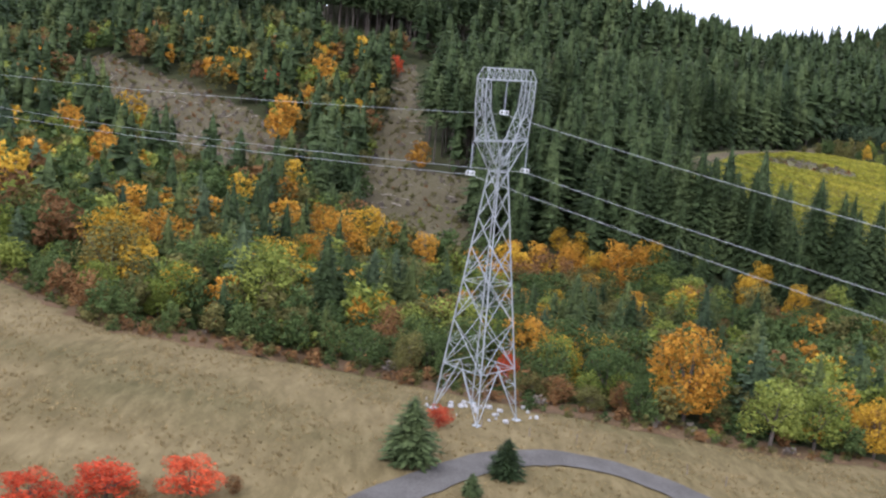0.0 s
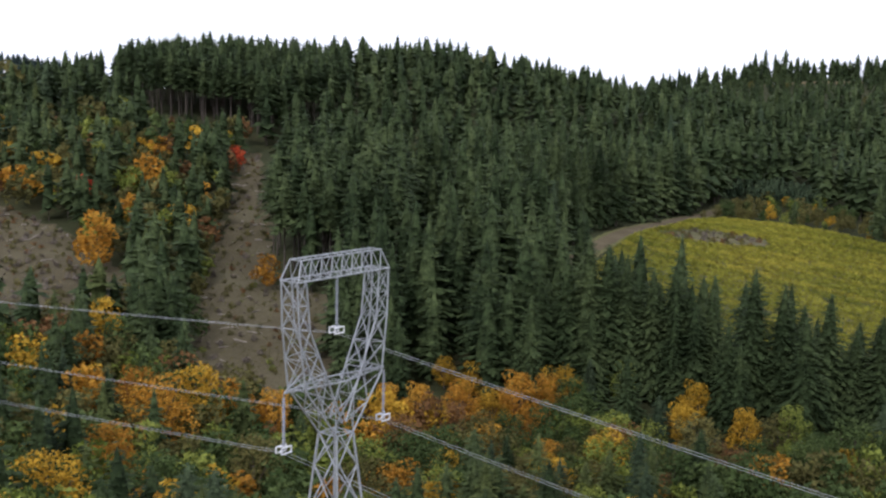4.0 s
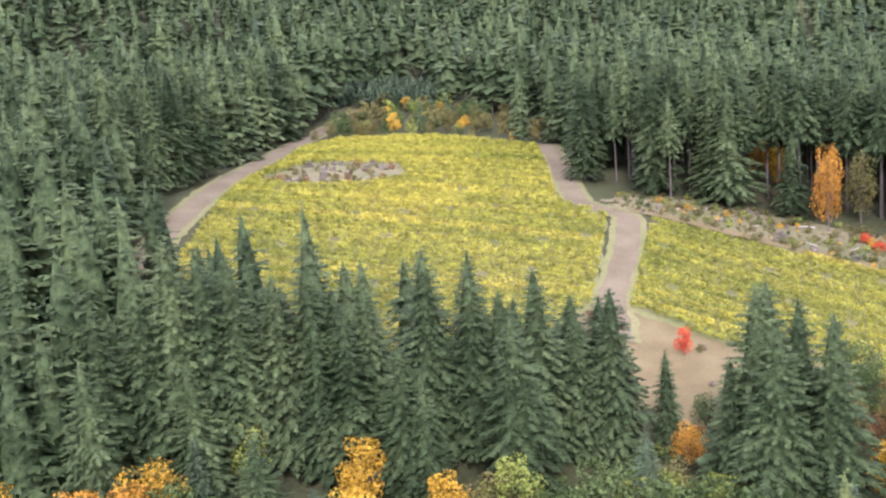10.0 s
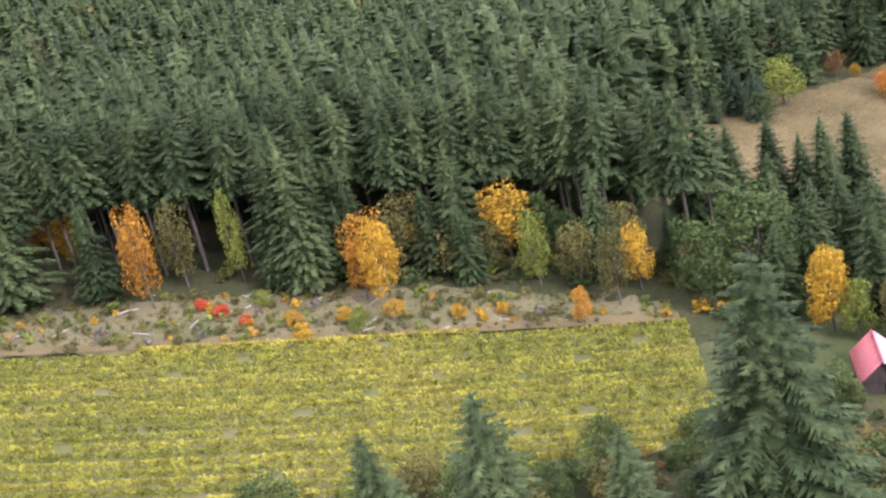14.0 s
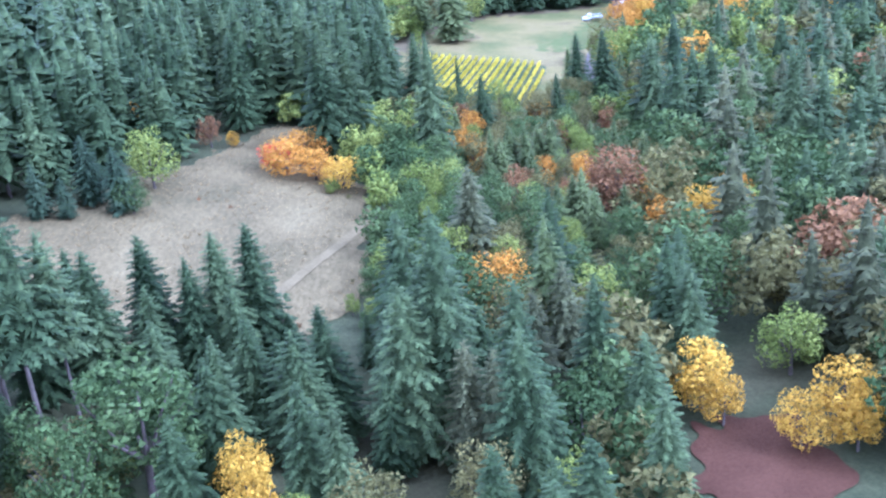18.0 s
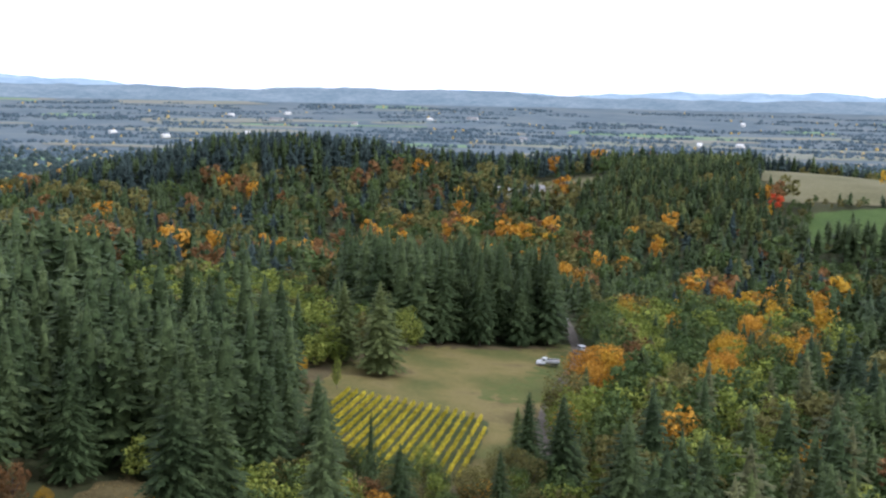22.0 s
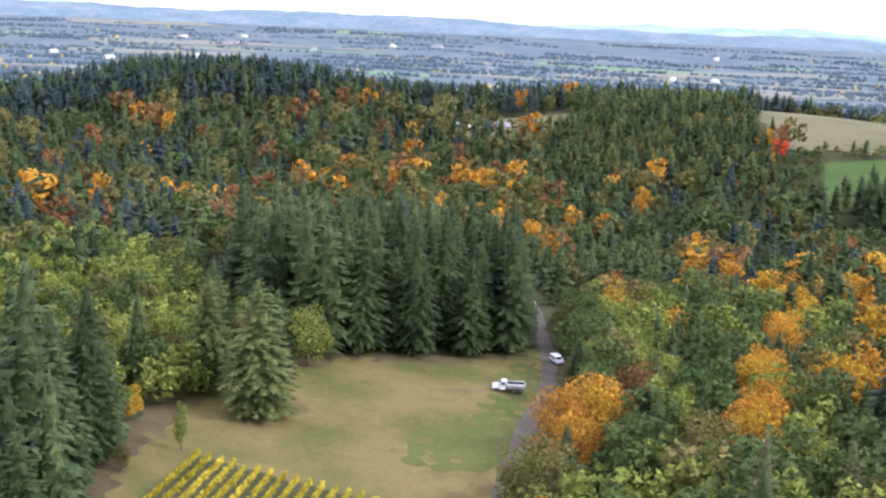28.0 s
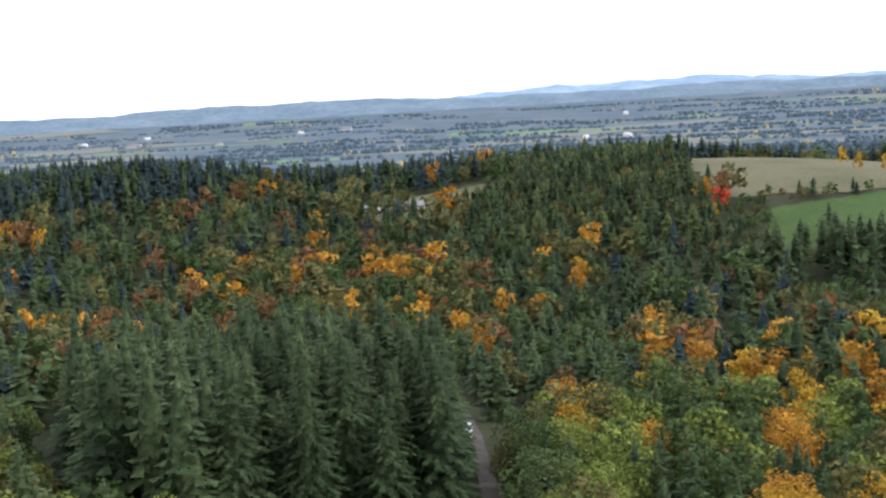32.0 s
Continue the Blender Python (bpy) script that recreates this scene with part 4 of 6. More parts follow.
# where the tall trees stay lower: x, y, radius, greatest height
CAPS = ((143, 333, 9, 11), (146, 323, 5, 15), (151, 307, 4, 22), (127, 325, 6, 22), (318, 238, 9, 9), (312, 231, 5, 19), (371, 231, 6, 4), (333, 234, 6, 4), (218, 260, 7, 4), (292, 228, 4, 26), (274, 231, 4, 28), (97, 336, 5, 27), (148, 311, 7, 19), (136, 324, 7, 21), (120, 322, 6, 28), (140.5, 293, 7.5, 9), (75, 328, 14, 27), (95, 322, 14, 26), (115, 317, 13, 25), (130, 311, 11, 23), (236, 247, 13, 9), (148, 302, 6, 16), (128, 337, 8, 24), (117, 330, 8, 27), (109, 331, 6, 27), (129, 318, 6, 24), (-62, 368, 16, 5), (-84, 386, 16, 5), (-106, 408, 16, 6), (-128, 436, 16, 6), (-30, 556, 18, 5), (-54, 572, 16, 5))

# low growth on open ground: outline, spacing, heights, kinds, how much of it stands
OUTER_EDGE = [(-120, 256), (-74, 230), (-46, 201), (-9, 194), (22, 185), (56, 181), (78, 183), (78, 171), (56, 168), (22, 171), (-9, 178), (-46, 185), (-74, 213), (-120, 239)]
SHRUBS = [
    (SCRUB, 2.0, 0.5, 1.9, {"olive": 8, "lime": 2.4, "yellow": 0.9, "orange": 0.2, "grey": 1.4, "green": 2}, 0.75),
    (OUTER_EDGE, 3.4, 1.2, 4.6, {"green": 5, "olive": 4, "rust": 2, "lime": 1.2}, 0.85),
    ([(256, 366), (276, 302), (280, 270), (296, 262), (296, 300), (272, 362)], 2.6, 0.8, 3.2, {"green": 6, "olive": 5, "lime": 2, "rust": 0.8}, 0.8),
    ([(290, 279), (294, 260), (292, 249), (276, 248), (266, 262), (271, 270)], 2.6, 1.0, 3.2, {"green": 6, "lime": 2, "olive": 2, "yellow": 0.3}, 0.75),
    ([(224, 226), (236, 250), (246, 246), (262, 250), (276, 246), (272, 226), (250, 218)], 3.2, 0.8, 2.4, {"green": 6, "olive": 2, "lime": 1}, 0.35),
    ([(20, 300), (60, 292), (110, 272), (150, 262), (152, 300), (110, 316), (60, 326), (20, 322)], 4.6, 1.6, 4.2, {"green": 6, "olive": 3, "lime": 1, "yellow": 0.3}, 0.7),
    (ISLAND, 3.0, 0.9, 2.4, {"olive": 3, "grey": 3, "rust": 2}, 0.7),
    (CUT_A, 2.6, 0.4, 1.9, {"olive": 6, "rust": 0.8, "lime": 1, "grey": 4}, 0.6),
    (CUT_B, 2.4, 0.4, 2.0, {"grey": 6, "rust": 1.5, "olive": 4}, 0.7),
    (BRUSH_EDGE, 2.3, 0.7, 2.2, {"rust": 4, "olive": 4, "green": 2.5, "grey": 0.5, "lime": 0.8}, 0.8),
    (HOLLOW, 9.0, 0.4, 0.9, {"olive": 2, "rust": 1}, 0.1),
    ([(186, 322), (226, 266), (236, 262), (222, 250), (205, 255), (160, 300)], 3.2, 0.8, 2.4, {"olive": 3, "green": 4, "lime": 2, "rust": 1}, 0.8),
    (HEADLAND, 5.0, 0.5, 1.4, {"olive": 2, "rust": 1, "grey": 1}, 0.3),
]


def flight_distance(x, y):
    """How far a place is from the strip of ground that is seen closest: north, north-east, then east."""
    line = [(5, 110), (20, 200), (45, 285), (85, 300), (145, 298), (183, 288), (233, 263), (286, 226), (359, 205), (465, 188), (535, 165), (575, 147), (650, 127)]
    edge = [(120, 440), (205, 412), (262, 350), (290, 280)]
    d = np.full(np.shape(x), 1e9)
    for (x0, y0), (x1, y1) in list(zip(line[:-1], line[1:])) + list(zip(edge[:-1], edge[1:])):
        q = np.clip(((x - x0) * (x1 - x0) + (y - y0) * (y1 - y0)) / ((x1 - x0) ** 2 + (y1 - y0) ** 2), 0, 1)
        d = np.minimum(d, np.hypot(x - x0 - q * (x1 - x0), y - y0 - q * (y1 - y0)))
    return d


# the trees that stand out: x, y, height, spread
MARKS = []
for spot in ((45.8, 172.6, 15.5, 1.05), (-52.5, 234, 11.5, 1.05), (-24.9, 270.9, 11, 1.05), (-19.1, 291.6, 13, 1), (3, 304.9, 10, 1), (-24.7, 302.6, 11, 1), (-64.5, 258, 12, 1), (-103.9, 336.4, 13, 1), (-85.2, 312, 12, 1), (-44.3, 471.1, 13, 1), (-88.3, 473.7, 10, 1), (-51.1, 409.8, 14, 1), (-1.5, 395.5, 8, 1), (63.5, 315.2, 12, 1), (56.7, 316.5, 12, 1), (44.2, 315.3, 11, 1), (34.3, 315.7, 10, 1), (27.2, 315.9, 10, 1), (145.5, 298.3, 7, 1), (260.4, 330, 12, 0.7),):
    MARKS.append((*spot, "orange"))
for spot in ((243.9, 367.1, 20.5, 0.42), (262.5, 287.8, 7, 0.7), (261, 410, 11, 0.8), (379.2, 154.3, 11, 1), (334.7, 210.2, 12, 1.2), (405.6, 247.8, 8.5, 1.6), (402.5, 241.5, 7, 1.7), (416.1, 243.6, 8, 1.7), (430.4, 286.6, 13, 1.1), (561.6, 126.4, 15.4, 1.15), (555.6, 94.8, 16.8, 1.15), (594.9, 76.3, 15.4, 1.15), (699.9, 22, 16.8, 1.15), (753, 20.1, 16.8, 1.15), (745, -5.6, 16.8, 1.15), (646.3, 80.5, 12.6, 1.15), (665.3, 8.5, 15.4, 1.15), (631.7, 53.6, 15.4, 1.15), (698.6, 83.1, 14, 1.15), (553.5, 135.6, 15.4, 1.15),):
    MARKS.append((*spot, "orange"))
for spot in ((976.1, 56.6, 19.8, 1), (940.7, 113.1, 15.4, 1), (969.3, 89.5, 20.9, 1), (989.8, 176.1, 16.5, 1), (915.3, 88.7, 14.3, 1), (863, 68.1, 14.3, 1), (948.7, -17.4, 17.6, 1), (986.3, -94.1, 13.2, 1), (941.3, 11.4, 15.4, 1),):
    MARKS.append((*spot, "orange"))
for spot in ((57.7, 165.7, 10.5, 1.35), (66.5, 171, 10, 1.3), (-39.6, 190.3, 8, 1.3), (-25, 197.5, 12, 1.1), (-26.5, 207.3, 12.5, 1.05), (-52.5, 194.8, 6, 1.05), (-41, 188, 7, 1.05), (-118.3, 396.5, 13, 1), (83.8, 325.6, 9, 1), (260.8, 357.9, 19, 0.32), (276.1, 300.9, 15, 0.5), (247.2, 324.5, 4, 1.2), (252.3, 347.9, 3, 1.5), (268.7, 242.5, 11, 0.75), (311.6, 168.1, 11, 1.2), (487.9, 109.3, 14, 1), (394, 237.9, 3.5, 1.5), (429.6, 272.7, 3.5, 1.2), (396.7, 275.6, 13, 1.1), (602.7, 184, 14, 0.9),):
    MARKS.append((*spot, "lime"))
for spot in ((543.9, 208.3, 9, 0.45), (635.4, 102.2, 16.8, 1.15), (607.8, 107.5, 15.4, 1.15), (526.7, 149.2, 11.2, 1.15), (667.4, 230, 12, 1.1), (623.5, 243.5, 12, 1.1), (607.9, 249.3, 13, 1.1), (595.5, 215.9, 12, 1.1), (588.6, 223.5, 12, 1.1),):
    MARKS.append((*spot, "lime"))
for spot in ((77, 173.1, 9.5, 1.1), (-56.3, 215.7, 12, 1.05), (-28.9, 241, 12, 1.05), (-12.4, 302.2, 13, 1), (-96.9, 378.3, 13, 1), (-91.7, 254.8, 13, 1), (-47.4, 309.9, 11, 1), (50.8, 314.2, 10, 1), (66.7, 318.4, 12, 1), (97.2, 313.2, 10, 1), (104.3, 300.6, 10, 1), (42.5, 334.1, 7, 1), (48, 328, 9, 1), (258.7, 324.2, 17, 0.55), (279.4, 282.3, 13, 0.6), (260, 400.8, 11, 0.8), (241, 332.1, 3.4, 1.5), (245.1, 336.8, 3.4, 1.6), (250.2, 329.0, 3.0, 1.5), (255.0, 321.2, 3.6, 1.6), (257.9, 309.8, 3.0, 1.5), (262.2, 303.0, 2.6, 1.6), (271.1, 410.2, 6, 1), (290.9, 289.7, 9, 0.8), (270.4, 246.8, 15, 0.75),):
    MARKS.append((*spot, "yellow"))
for spot in ((283.2, 249.4, 10, 0.9), (369.6, 163.4, 9, 1), (289.6, 174.9, 9, 1), (297.7, 183.3, 9, 1), (287.7, 167.8, 9, 1), (366.4, 164.9, 12, 1), (291.3, 167.9, 12, 1.3), (302.6, 185, 11, 1.2), (397.2, 235.4, 7, 1.7), (428.8, 261.3, 4, 1.1), (429.3, 224, 4, 1.2), (558.2, 218.3, 7, 0.8), (585.6, 62.3, 16.8, 1.15), (1099.5, 101.4, 13.2, 1), (1250.4, 135.6, 15.4, 1), (911.7, 3.4, 15.4, 1),):
    MARKS.append((*spot, "yellow"))
for spot in ((-54.9, 208.7, 10, 1.3), (30.1, 168.9, 4, 1.6), (21.6, 173.3, 4, 1.4), (0, 278.1, 11, 1.05), (255.7, 368, 17.5, 0.55), (272, 284.2, 15, 0.6), (267.8, 234.1, 14, 0.9), (390.7, 166.8, 13, 1.1), (323, 159, 14, 1.1), (501.6, 82.8, 15, 1.2), (532.6, 217.2, 5, 0.8), (543, 110.4, 15.4, 1.15),):
    MARKS.append((*spot, "olive"))
for spot in ((-13.6, 219.9, 11, 1.2), (-5.1, 236.6, 10, 1.2), (-16.7, 257.7, 11, 1.05), (-35.3, 209.3, 11, 1.05), (257.2, 224, 12, 0.9), (241, 241.8, 8, 1), (331.8, 174.6, 15, 1.25), (350.7, 161.7, 13, 1.1), (360.1, 198.1, 12, 1), (419.9, 214.5, 10, 1.1), (394.5, 213, 10, 1.1), (378.1, 221.5, 9, 1.1), (362.4, 215.1, 10, 1.1), (368, 226.8, 6, 1.1), (346.6, 220.7, 10, 1.1), (342.9, 231.2, 6, 1.1), (381.6, 277.6, 8, 1.1), (384.8, 225.7, 9, 1.1), (355.9, 224, 11, 1.1), (350.9, 229.7, 7, 1.1),):
    MARKS.append((*spot, "green"))
for spot in ((391.2, 218.6, 12, 1.1), (573.8, 102.5, 15.4, 1.15),):
    MARKS.append((*spot, "green"))
for spot in ((3.2, 130.2, 8.6, 1.9), (14.8, 130.4, 5, 1.6), (10.5, 123.2, 3, 1.5), (76.6, 332.4, 37.4, 1.05), (80.8, 331.3, 35.9, 1.05), (85.1, 330.1, 33.9, 1.05), (91.2, 328.2, 30.9, 1.05), (96, 326.6, 32.8, 1.05), (99.6, 325.3, 28.5, 1.05), (104, 323.5, 28, 1.05), (112.7, 319.7, 34.2, 1.05), (118.7, 316.8, 31.5, 1.05), (122.7, 314.6, 27.4, 1.05), (127.6, 311.9, 31.1, 1.05), (132.7, 308.8, 23.9, 1.05), (137.3, 305.8, 28.1, 1.05), (71.8, 333.5, 31.5, 1.05), (65.1, 334.8, 28.9, 1.05), (143.4, 280, 36.6, 1.1), (140.6, 282.2, 26, 1.1),):
    MARKS.append((*spot, "fir"))
for spot in ((140.7, 273, 33.6, 1.1), (147.8, 283, 35, 1.1), (148, 277, 34.5, 1), (148, 270.5, 34.5, 1), (173.7, 277, 27, 1.1), (164, 267, 28.8, 1.1), (172.4, 262.2, 33.9, 1.15), (185.5, 253.7, 24, 1.1), (154, 262, 26, 1), (384, 1008, 28, 0.9), (391, 1003, 30, 0.9), (401, 1006, 26, 0.8), (407, 1000, 29, 0.9), (201.4, 242, 38.2, 1.5), (260.5, 227.3, 15, 0.7), (244.3, 221.5, 16, 1.1), (232.4, 217.7, 20, 1.1), (228.9, 213.4, 20, 1.1), (251.3, 215, 22, 1.1), (259.5, 209.6, 22, 1.1),):
    MARKS.append((*spot, "fir"))
for spot in ((262.8, 219.8, 20, 1), (223.9, 220.9, 14, 1), (322.2, 248.9, 23, 1.1), (317, 263.9, 23, 1.1), (311.3, 270.7, 23, 1.1), (318.4, 253.6, 23, 1.1), (301.6, 227.4, 23, 1.05), (298.6, 238.3, 21, 1.05), (339.2, 199.9, 20, 1.05), (284.9, 197.4, 22, 1.05), (308.7, 279.4, 22, 1.05), (258.8, 213.7, 20, 1.05), (467, 162, 23.5, 1.1), (440, 140, 26, 1), (400, 134, 33, 1), (445, 260, 26, 1), (463, 250, 28, 1), (559, 250, 30, 1), (442.4, 204.6, 21, 0.42), (434.4, 199.7, 18, 0.9),):
    MARKS.append((*spot, "fir"))
for spot in ((445.3, 179.2, 16, 0.9), (480.3, 166.9, 20, 0.9), (454.2, 214.4, 24, 1.1), (520.5, 225.8, 28, 1.1), (540.3, 223.6, 30, 1.1), (450, 238.7, 30, 1.1), (541.8, 242.7, 30, 1.1), (450.4, 224.6, 26, 1.1), (480.1, 237.4, 30, 1.1), (420.8, 238.2, 30, 1.1), (426.3, 232.3, 28, 1.1), (535.2, 223.5, 26, 1), (532.3, 228.1, 27, 1),):
    MARKS.append((*spot, "fir"))
for spot in ((-33.6, 104.6, 3.6, 2.3), (-27.3, 108.6, 4.2, 2.4), (-19.7, 113.3, 4, 2.2), (6.6, 144.9, 3, 1.6), (17.7, 177.8, 6, 0.9), (-64, 466.5, 9, 1), (-16.3, 507.3, 7, 1), (168, 327.3, 5.5, 0.8), (245.9, 357.5, 2.6, 1.7), (244.8, 352.1, 2.6, 1.7), (242.9, 345.5, 2.4, 1.7), (410.7, 250.5, 6, 1.5), (960.6, -91.1, 13.2, 1),):
    MARKS.append((*spot, "red"))
for spot in ((-24.6, 108, 2.5, 1.8), (-15.4, 115, 2.2, 1.3), (25.5, 171.7, 4.5, 1.4), (-70.2, 224.7, 11, 1.05), (95.3, 291.9, 8, 1), (98.5, 289, 8, 1), (115.6, 276.7, 8, 1), (125.8, 271, 8, 1), (251.1, 375, 15, 0.5), (310.9, 359.2, 10, 1), (383.3, 180.9, 11, 1.1), (382.4, 178.6, 15, 1.2), (466.4, 87.5, 15, 1.2), (429.3, 266.7, 7.5, 1), (571.8, 114.7, 15.4, 1.15), (1028.4, 82.5, 17.6, 1),):
    MARKS.append((*spot, "rust"))
for spot in ((-9.4, 247.6, 12, 1.05), (-45.3, 231.1, 11, 1.05), (74.4, 320, 15, 1), (91, 298.7, 11, 1), (230.9, 226.8, 12, 1), (382.3, 279.8, 14, 1.1), (387.5, 286.6, 15, 1.1), (379.4, 295.2, 12, 1.1), (379.1, 290.1, 9, 1.1),):
    MARKS.append((*spot, "fir_blue"))
for spot in ((222.8, 400.6, 27, 0.8), (223.9, 413.2, 28, 0.8), (219.8, 420.2, 27, 0.8),):
    MARKS.append((*spot, "fir_high"))
for spot in ((566.4, 195.2, 28, 1.6), (580.1, 205.3, 25, 1.35)):
    MARKS.append((*spot, "fir_soft"))
for spot in ((299.9, 209.1, 22, 1), (310.1, 203.1, 22, 1), (289.6, 219.8, 20, 1), (286.7, 216.5, 20, 1),):
    MARKS.append((*spot, "fir_brown"))
for spot in ((555.5, 128.5), (583.9, 83.1), (547.7, 98.7), (642.2, 51.0), (687.3, 28.4), (734.5, 28.2), (641.9, 22.2), (703.9, -1.6), (653.5, 95.5), (671.4, 30.2), (705.9, 27.9), (540.6, 137.1), (724.3, 31.1), (707.5, 26.0), (717.2, 5.0), (698.2, -3.9), (653.1, 37.7), (637.2, 19.7), (583.9, 80.7), (568.1, 86.9)):
    MARKS.append((*spot, 14 + spot[0] % 3, 0.95, "yellow" if spot[0] % 2 > 1 else "orange"))
for spot in ((647.0, 97.2), (615.5, 99.4), (590.2, 102.2), (600.5, 115.5), (597.9, 107.9), (539.7, 88.1)):
    MARKS.append((*spot, 13, 1.15, "lime"))
for spot in ((1006.1, 149.1), (976.7, 125.7), (918.8, 107.3), (995.2, 83.7), (946.4, 78.1), (900.6, 79.2), (853.7, 74.7), (814.3, 75.2), (880.9, 47.8), (861.2, 38.4), (895.2, 8.9), (857.7, 195.9), (873.0, 230.7), (888.3, 239.8), (878.0, 217.2)):
    MARKS.append((*spot, 18, 0.75, "orange"))
for spot in ((243.7, 241.8, 8, 1.5), (236.5, 232.4, 13, 1.3)):
    MARKS.append((*spot, "fir_soft"))
for spot in ((1008, -190, 13, 0.5), (986, -186, 13, 0.5), (977, -197, 12, 0.5)):
    MARKS.append((*spot, "yellow"))
for spot in ((858, -92, 17, 0.9), (866, -99, 19, 1), (853, -112, 18, 1), (861, -118, 16, 0.9), (855, -131, 19, 1), (868, -86, 18, 0.9), (876, -104, 15, 0.9), (857, -146, 18, 1), (880, -90, 16, 0.9), (893, -112, 15, 0.9)):
    MARKS.append((*spot, "fir"))
for spot in ((508.7, 151.2), (504.8, 150.6), (578.9, 76.0)):
    MARKS.append((*spot, 10.5, 1.0, "orange"))


def scatter():
    """The woods, zone by zone on a jittered grid: rows of x, y, height, spread, kind."""
    rng = np.random.default_rng(77)
    found, taken = [], []
    broad = np.array([m[:2] for m in MARKS if not m[4].startswith("fir") and m[2] > 9])
    marks = np.array([m[:2] for m in MARKS]) if MARKS else np.zeros((0, 2))
    for poly, gap, lo, hi, kinds in ZONES:
        xs, ys = [p[0] for p in poly], [p[1] for p in poly]
        x, y = np.meshgrid(np.arange(min(xs), max(xs), gap), np.arange(min(ys), max(ys), gap))
        x = x.ravel() + (rng.random(x.size) - 0.5) * gap * 0.95
        y = y.ravel() + (rng.random(y.size) - 0.5) * gap * 0.95
        ok = inside(x, y, poly)
        for q in taken + OPEN:
            ok &= ~inside(x, y, q)
        for line, w in ((ROAD, 5), (TRACK_A, 5), (TRACK_B, 5), (DRIVE, 4.5)):
            ok &= ~near_line(x, y, line, w)
        if hi > 14:
            for edge, w in ((VINES_B, 7), (VINES_A, 5), (VINES_C, 7), (HOLLOW, 4), (LAWN, 5), (RED_PLOT, 9)):
                ok &= ~near_line(x, y, edge + edge[:1], w)
            ok &= ~inside(x, y, BARN_CLEAR)
        if len(marks):
            ok &= np.min(np.hypot(x[:, None] - marks[:, 0], y[:, None] - marks[:, 1]), axis=1) > 4.0
            ok &= np.min(np.hypot(x[:, None] - broad[:, 0], y[:, None] - broad[:, 1]), axis=1) > (6.5 if hi > 14 else 5.0)
        if hi > 20:
            ok &= rng.random(len(x)) > 0.08
        x, y = x[ok], y[ok]
        names = list(kinds)
        share = np.array([kinds[q] for q in names], float)
        # kinds grow in groups: a smooth field shifts the draw
        draw = (rng.random(len(x)) * 0.5 + 0.5 * (0.5 + 0.5 * np.sin(x * 0.11 + 2 * np.sin(y * 0.07)) * np.sin(y * 0.13 + x * 0.05))) % 1.0
        pick = np.searchsorted(np.cumsum(share) / share.sum(), draw)
        if poly is RAVINE:
            # broadleaf trees line the meadow
            rim = [(-120, 236), (-74, 208), (-46, 180), (-9, 174), (22, 167), (56, 165), (78, 169)]
            turned = near_line(x, y, rim, 26) & (rng.random(len(x)) < 0.85) & np.array([names[min(q, len(names) - 1)].startswith("fir") for q in pick])
            pick = np.where(turned, np.where(rng.random(len(x)) < 0.75, names.index("green"), names.index("olive")), pick)
        h = lo + (hi - lo) * rng.random(len(x)) ** 0.8
        if hi < 18 and len(kinds) > 2:
            h = h * np.where([names[min(q, len(names) - 1)].startswith("fir") for q in pick], 1.6, 1.0)
        if poly is RAVINE:
            h = h * np.where(near_line(x, y, rim, 11), 0.55, np.where(near_line(x, y, rim, 22), 0.78, 1.0))
        for cx, cy, r, most in CAPS:
            h = np.where(np.hypot(x - cx, y - cy) < r, np.minimum(h, most), h)
        found += [(x[i], y[i], h[i], 0.86 + 0.38 * rng.random(), names[min(pick[i], len(names) - 1)]) for i in range(len(x))]
        taken.append(poly)
    for poly, gap, lo, hi, kinds, share in SHRUBS:
        xs, ys = [p[0] for p in poly], [p[1] for p in poly]
        x, y = np.meshgrid(np.arange(min(xs), max(xs), gap), np.arange(min(ys), max(ys), gap))
        x = x.ravel() + (rng.random(x.size) - 0.5) * gap
        y = y.ravel() + (rng.random(y.size) - 0.5) * gap
        ok = inside(x, y, poly) & (rng.random(len(x)) < share)
        for line, w in ((ROAD, 4), (TRACK_A, 4), (TRACK_B, 4), (DRIVE, 4)):
            ok &= ~near_line(x, y, line, w)
        ok &= np.min(np.hypot(x[:, None] - broad[:, 0], y[:, None] - broad[:, 1]), axis=1) > 3.8
        names = list(kinds)
        p = np.array([kinds[q] for q in names], float)
        for a, b in zip(x[ok], y[ok]):
            found.append((a, b, lo + (hi - lo) * rng.random() ** 1.3, 1.5 + 0.7 * rng.random(), "shrub:" + names[int(rng.choice(len(names), p=p / p.sum()))]))
    return found


LABELS = {
    "fir": ("fir_tree", "tall dark green fir with drooping boughs on forest floor", "fir"),
    "fir_high": ("fir_tree", "tall fir with a long bare trunk and high crown", "fir"),
    "fir_blue": ("spruce_tree", "blue-green spruce with drooping boughs among broadleaf trees", "spruce"),
    "fir_soft": ("cedar_tree", "soft light green cedar with a narrow hanging crown", "cedar"),
    "fir_brown": ("cedar_tree", "browning cedar with thin faded boughs in the woods", "cedar"),
    "green": ("broadleaf_tree", "green broadleaf tree with a rounded clumpy crown", "tree"),
    "lime": ("alder_tree", "yellow-green alder with a rounded light crown", "alder"),
    "yellow": ("maple_tree", "golden yellow maple in full autumn leaf", "maple"),
    "orange": ("maple_tree", "orange maple in full autumn leaf", "maple"),
    "rust": ("oak_tree", "rust-brown oak with fading autumn leaves", "oak"),
    "olive": ("broadleaf_tree", "fading olive-green broadleaf tree thinning for autumn", "tree"),
    "red": ("sumac_tree", "bright red autumn sumac with a low spreading crown", "sumac"),
    "grey": ("bare_tree", "bare grey tree that has lost its leaves", "tree"),
}
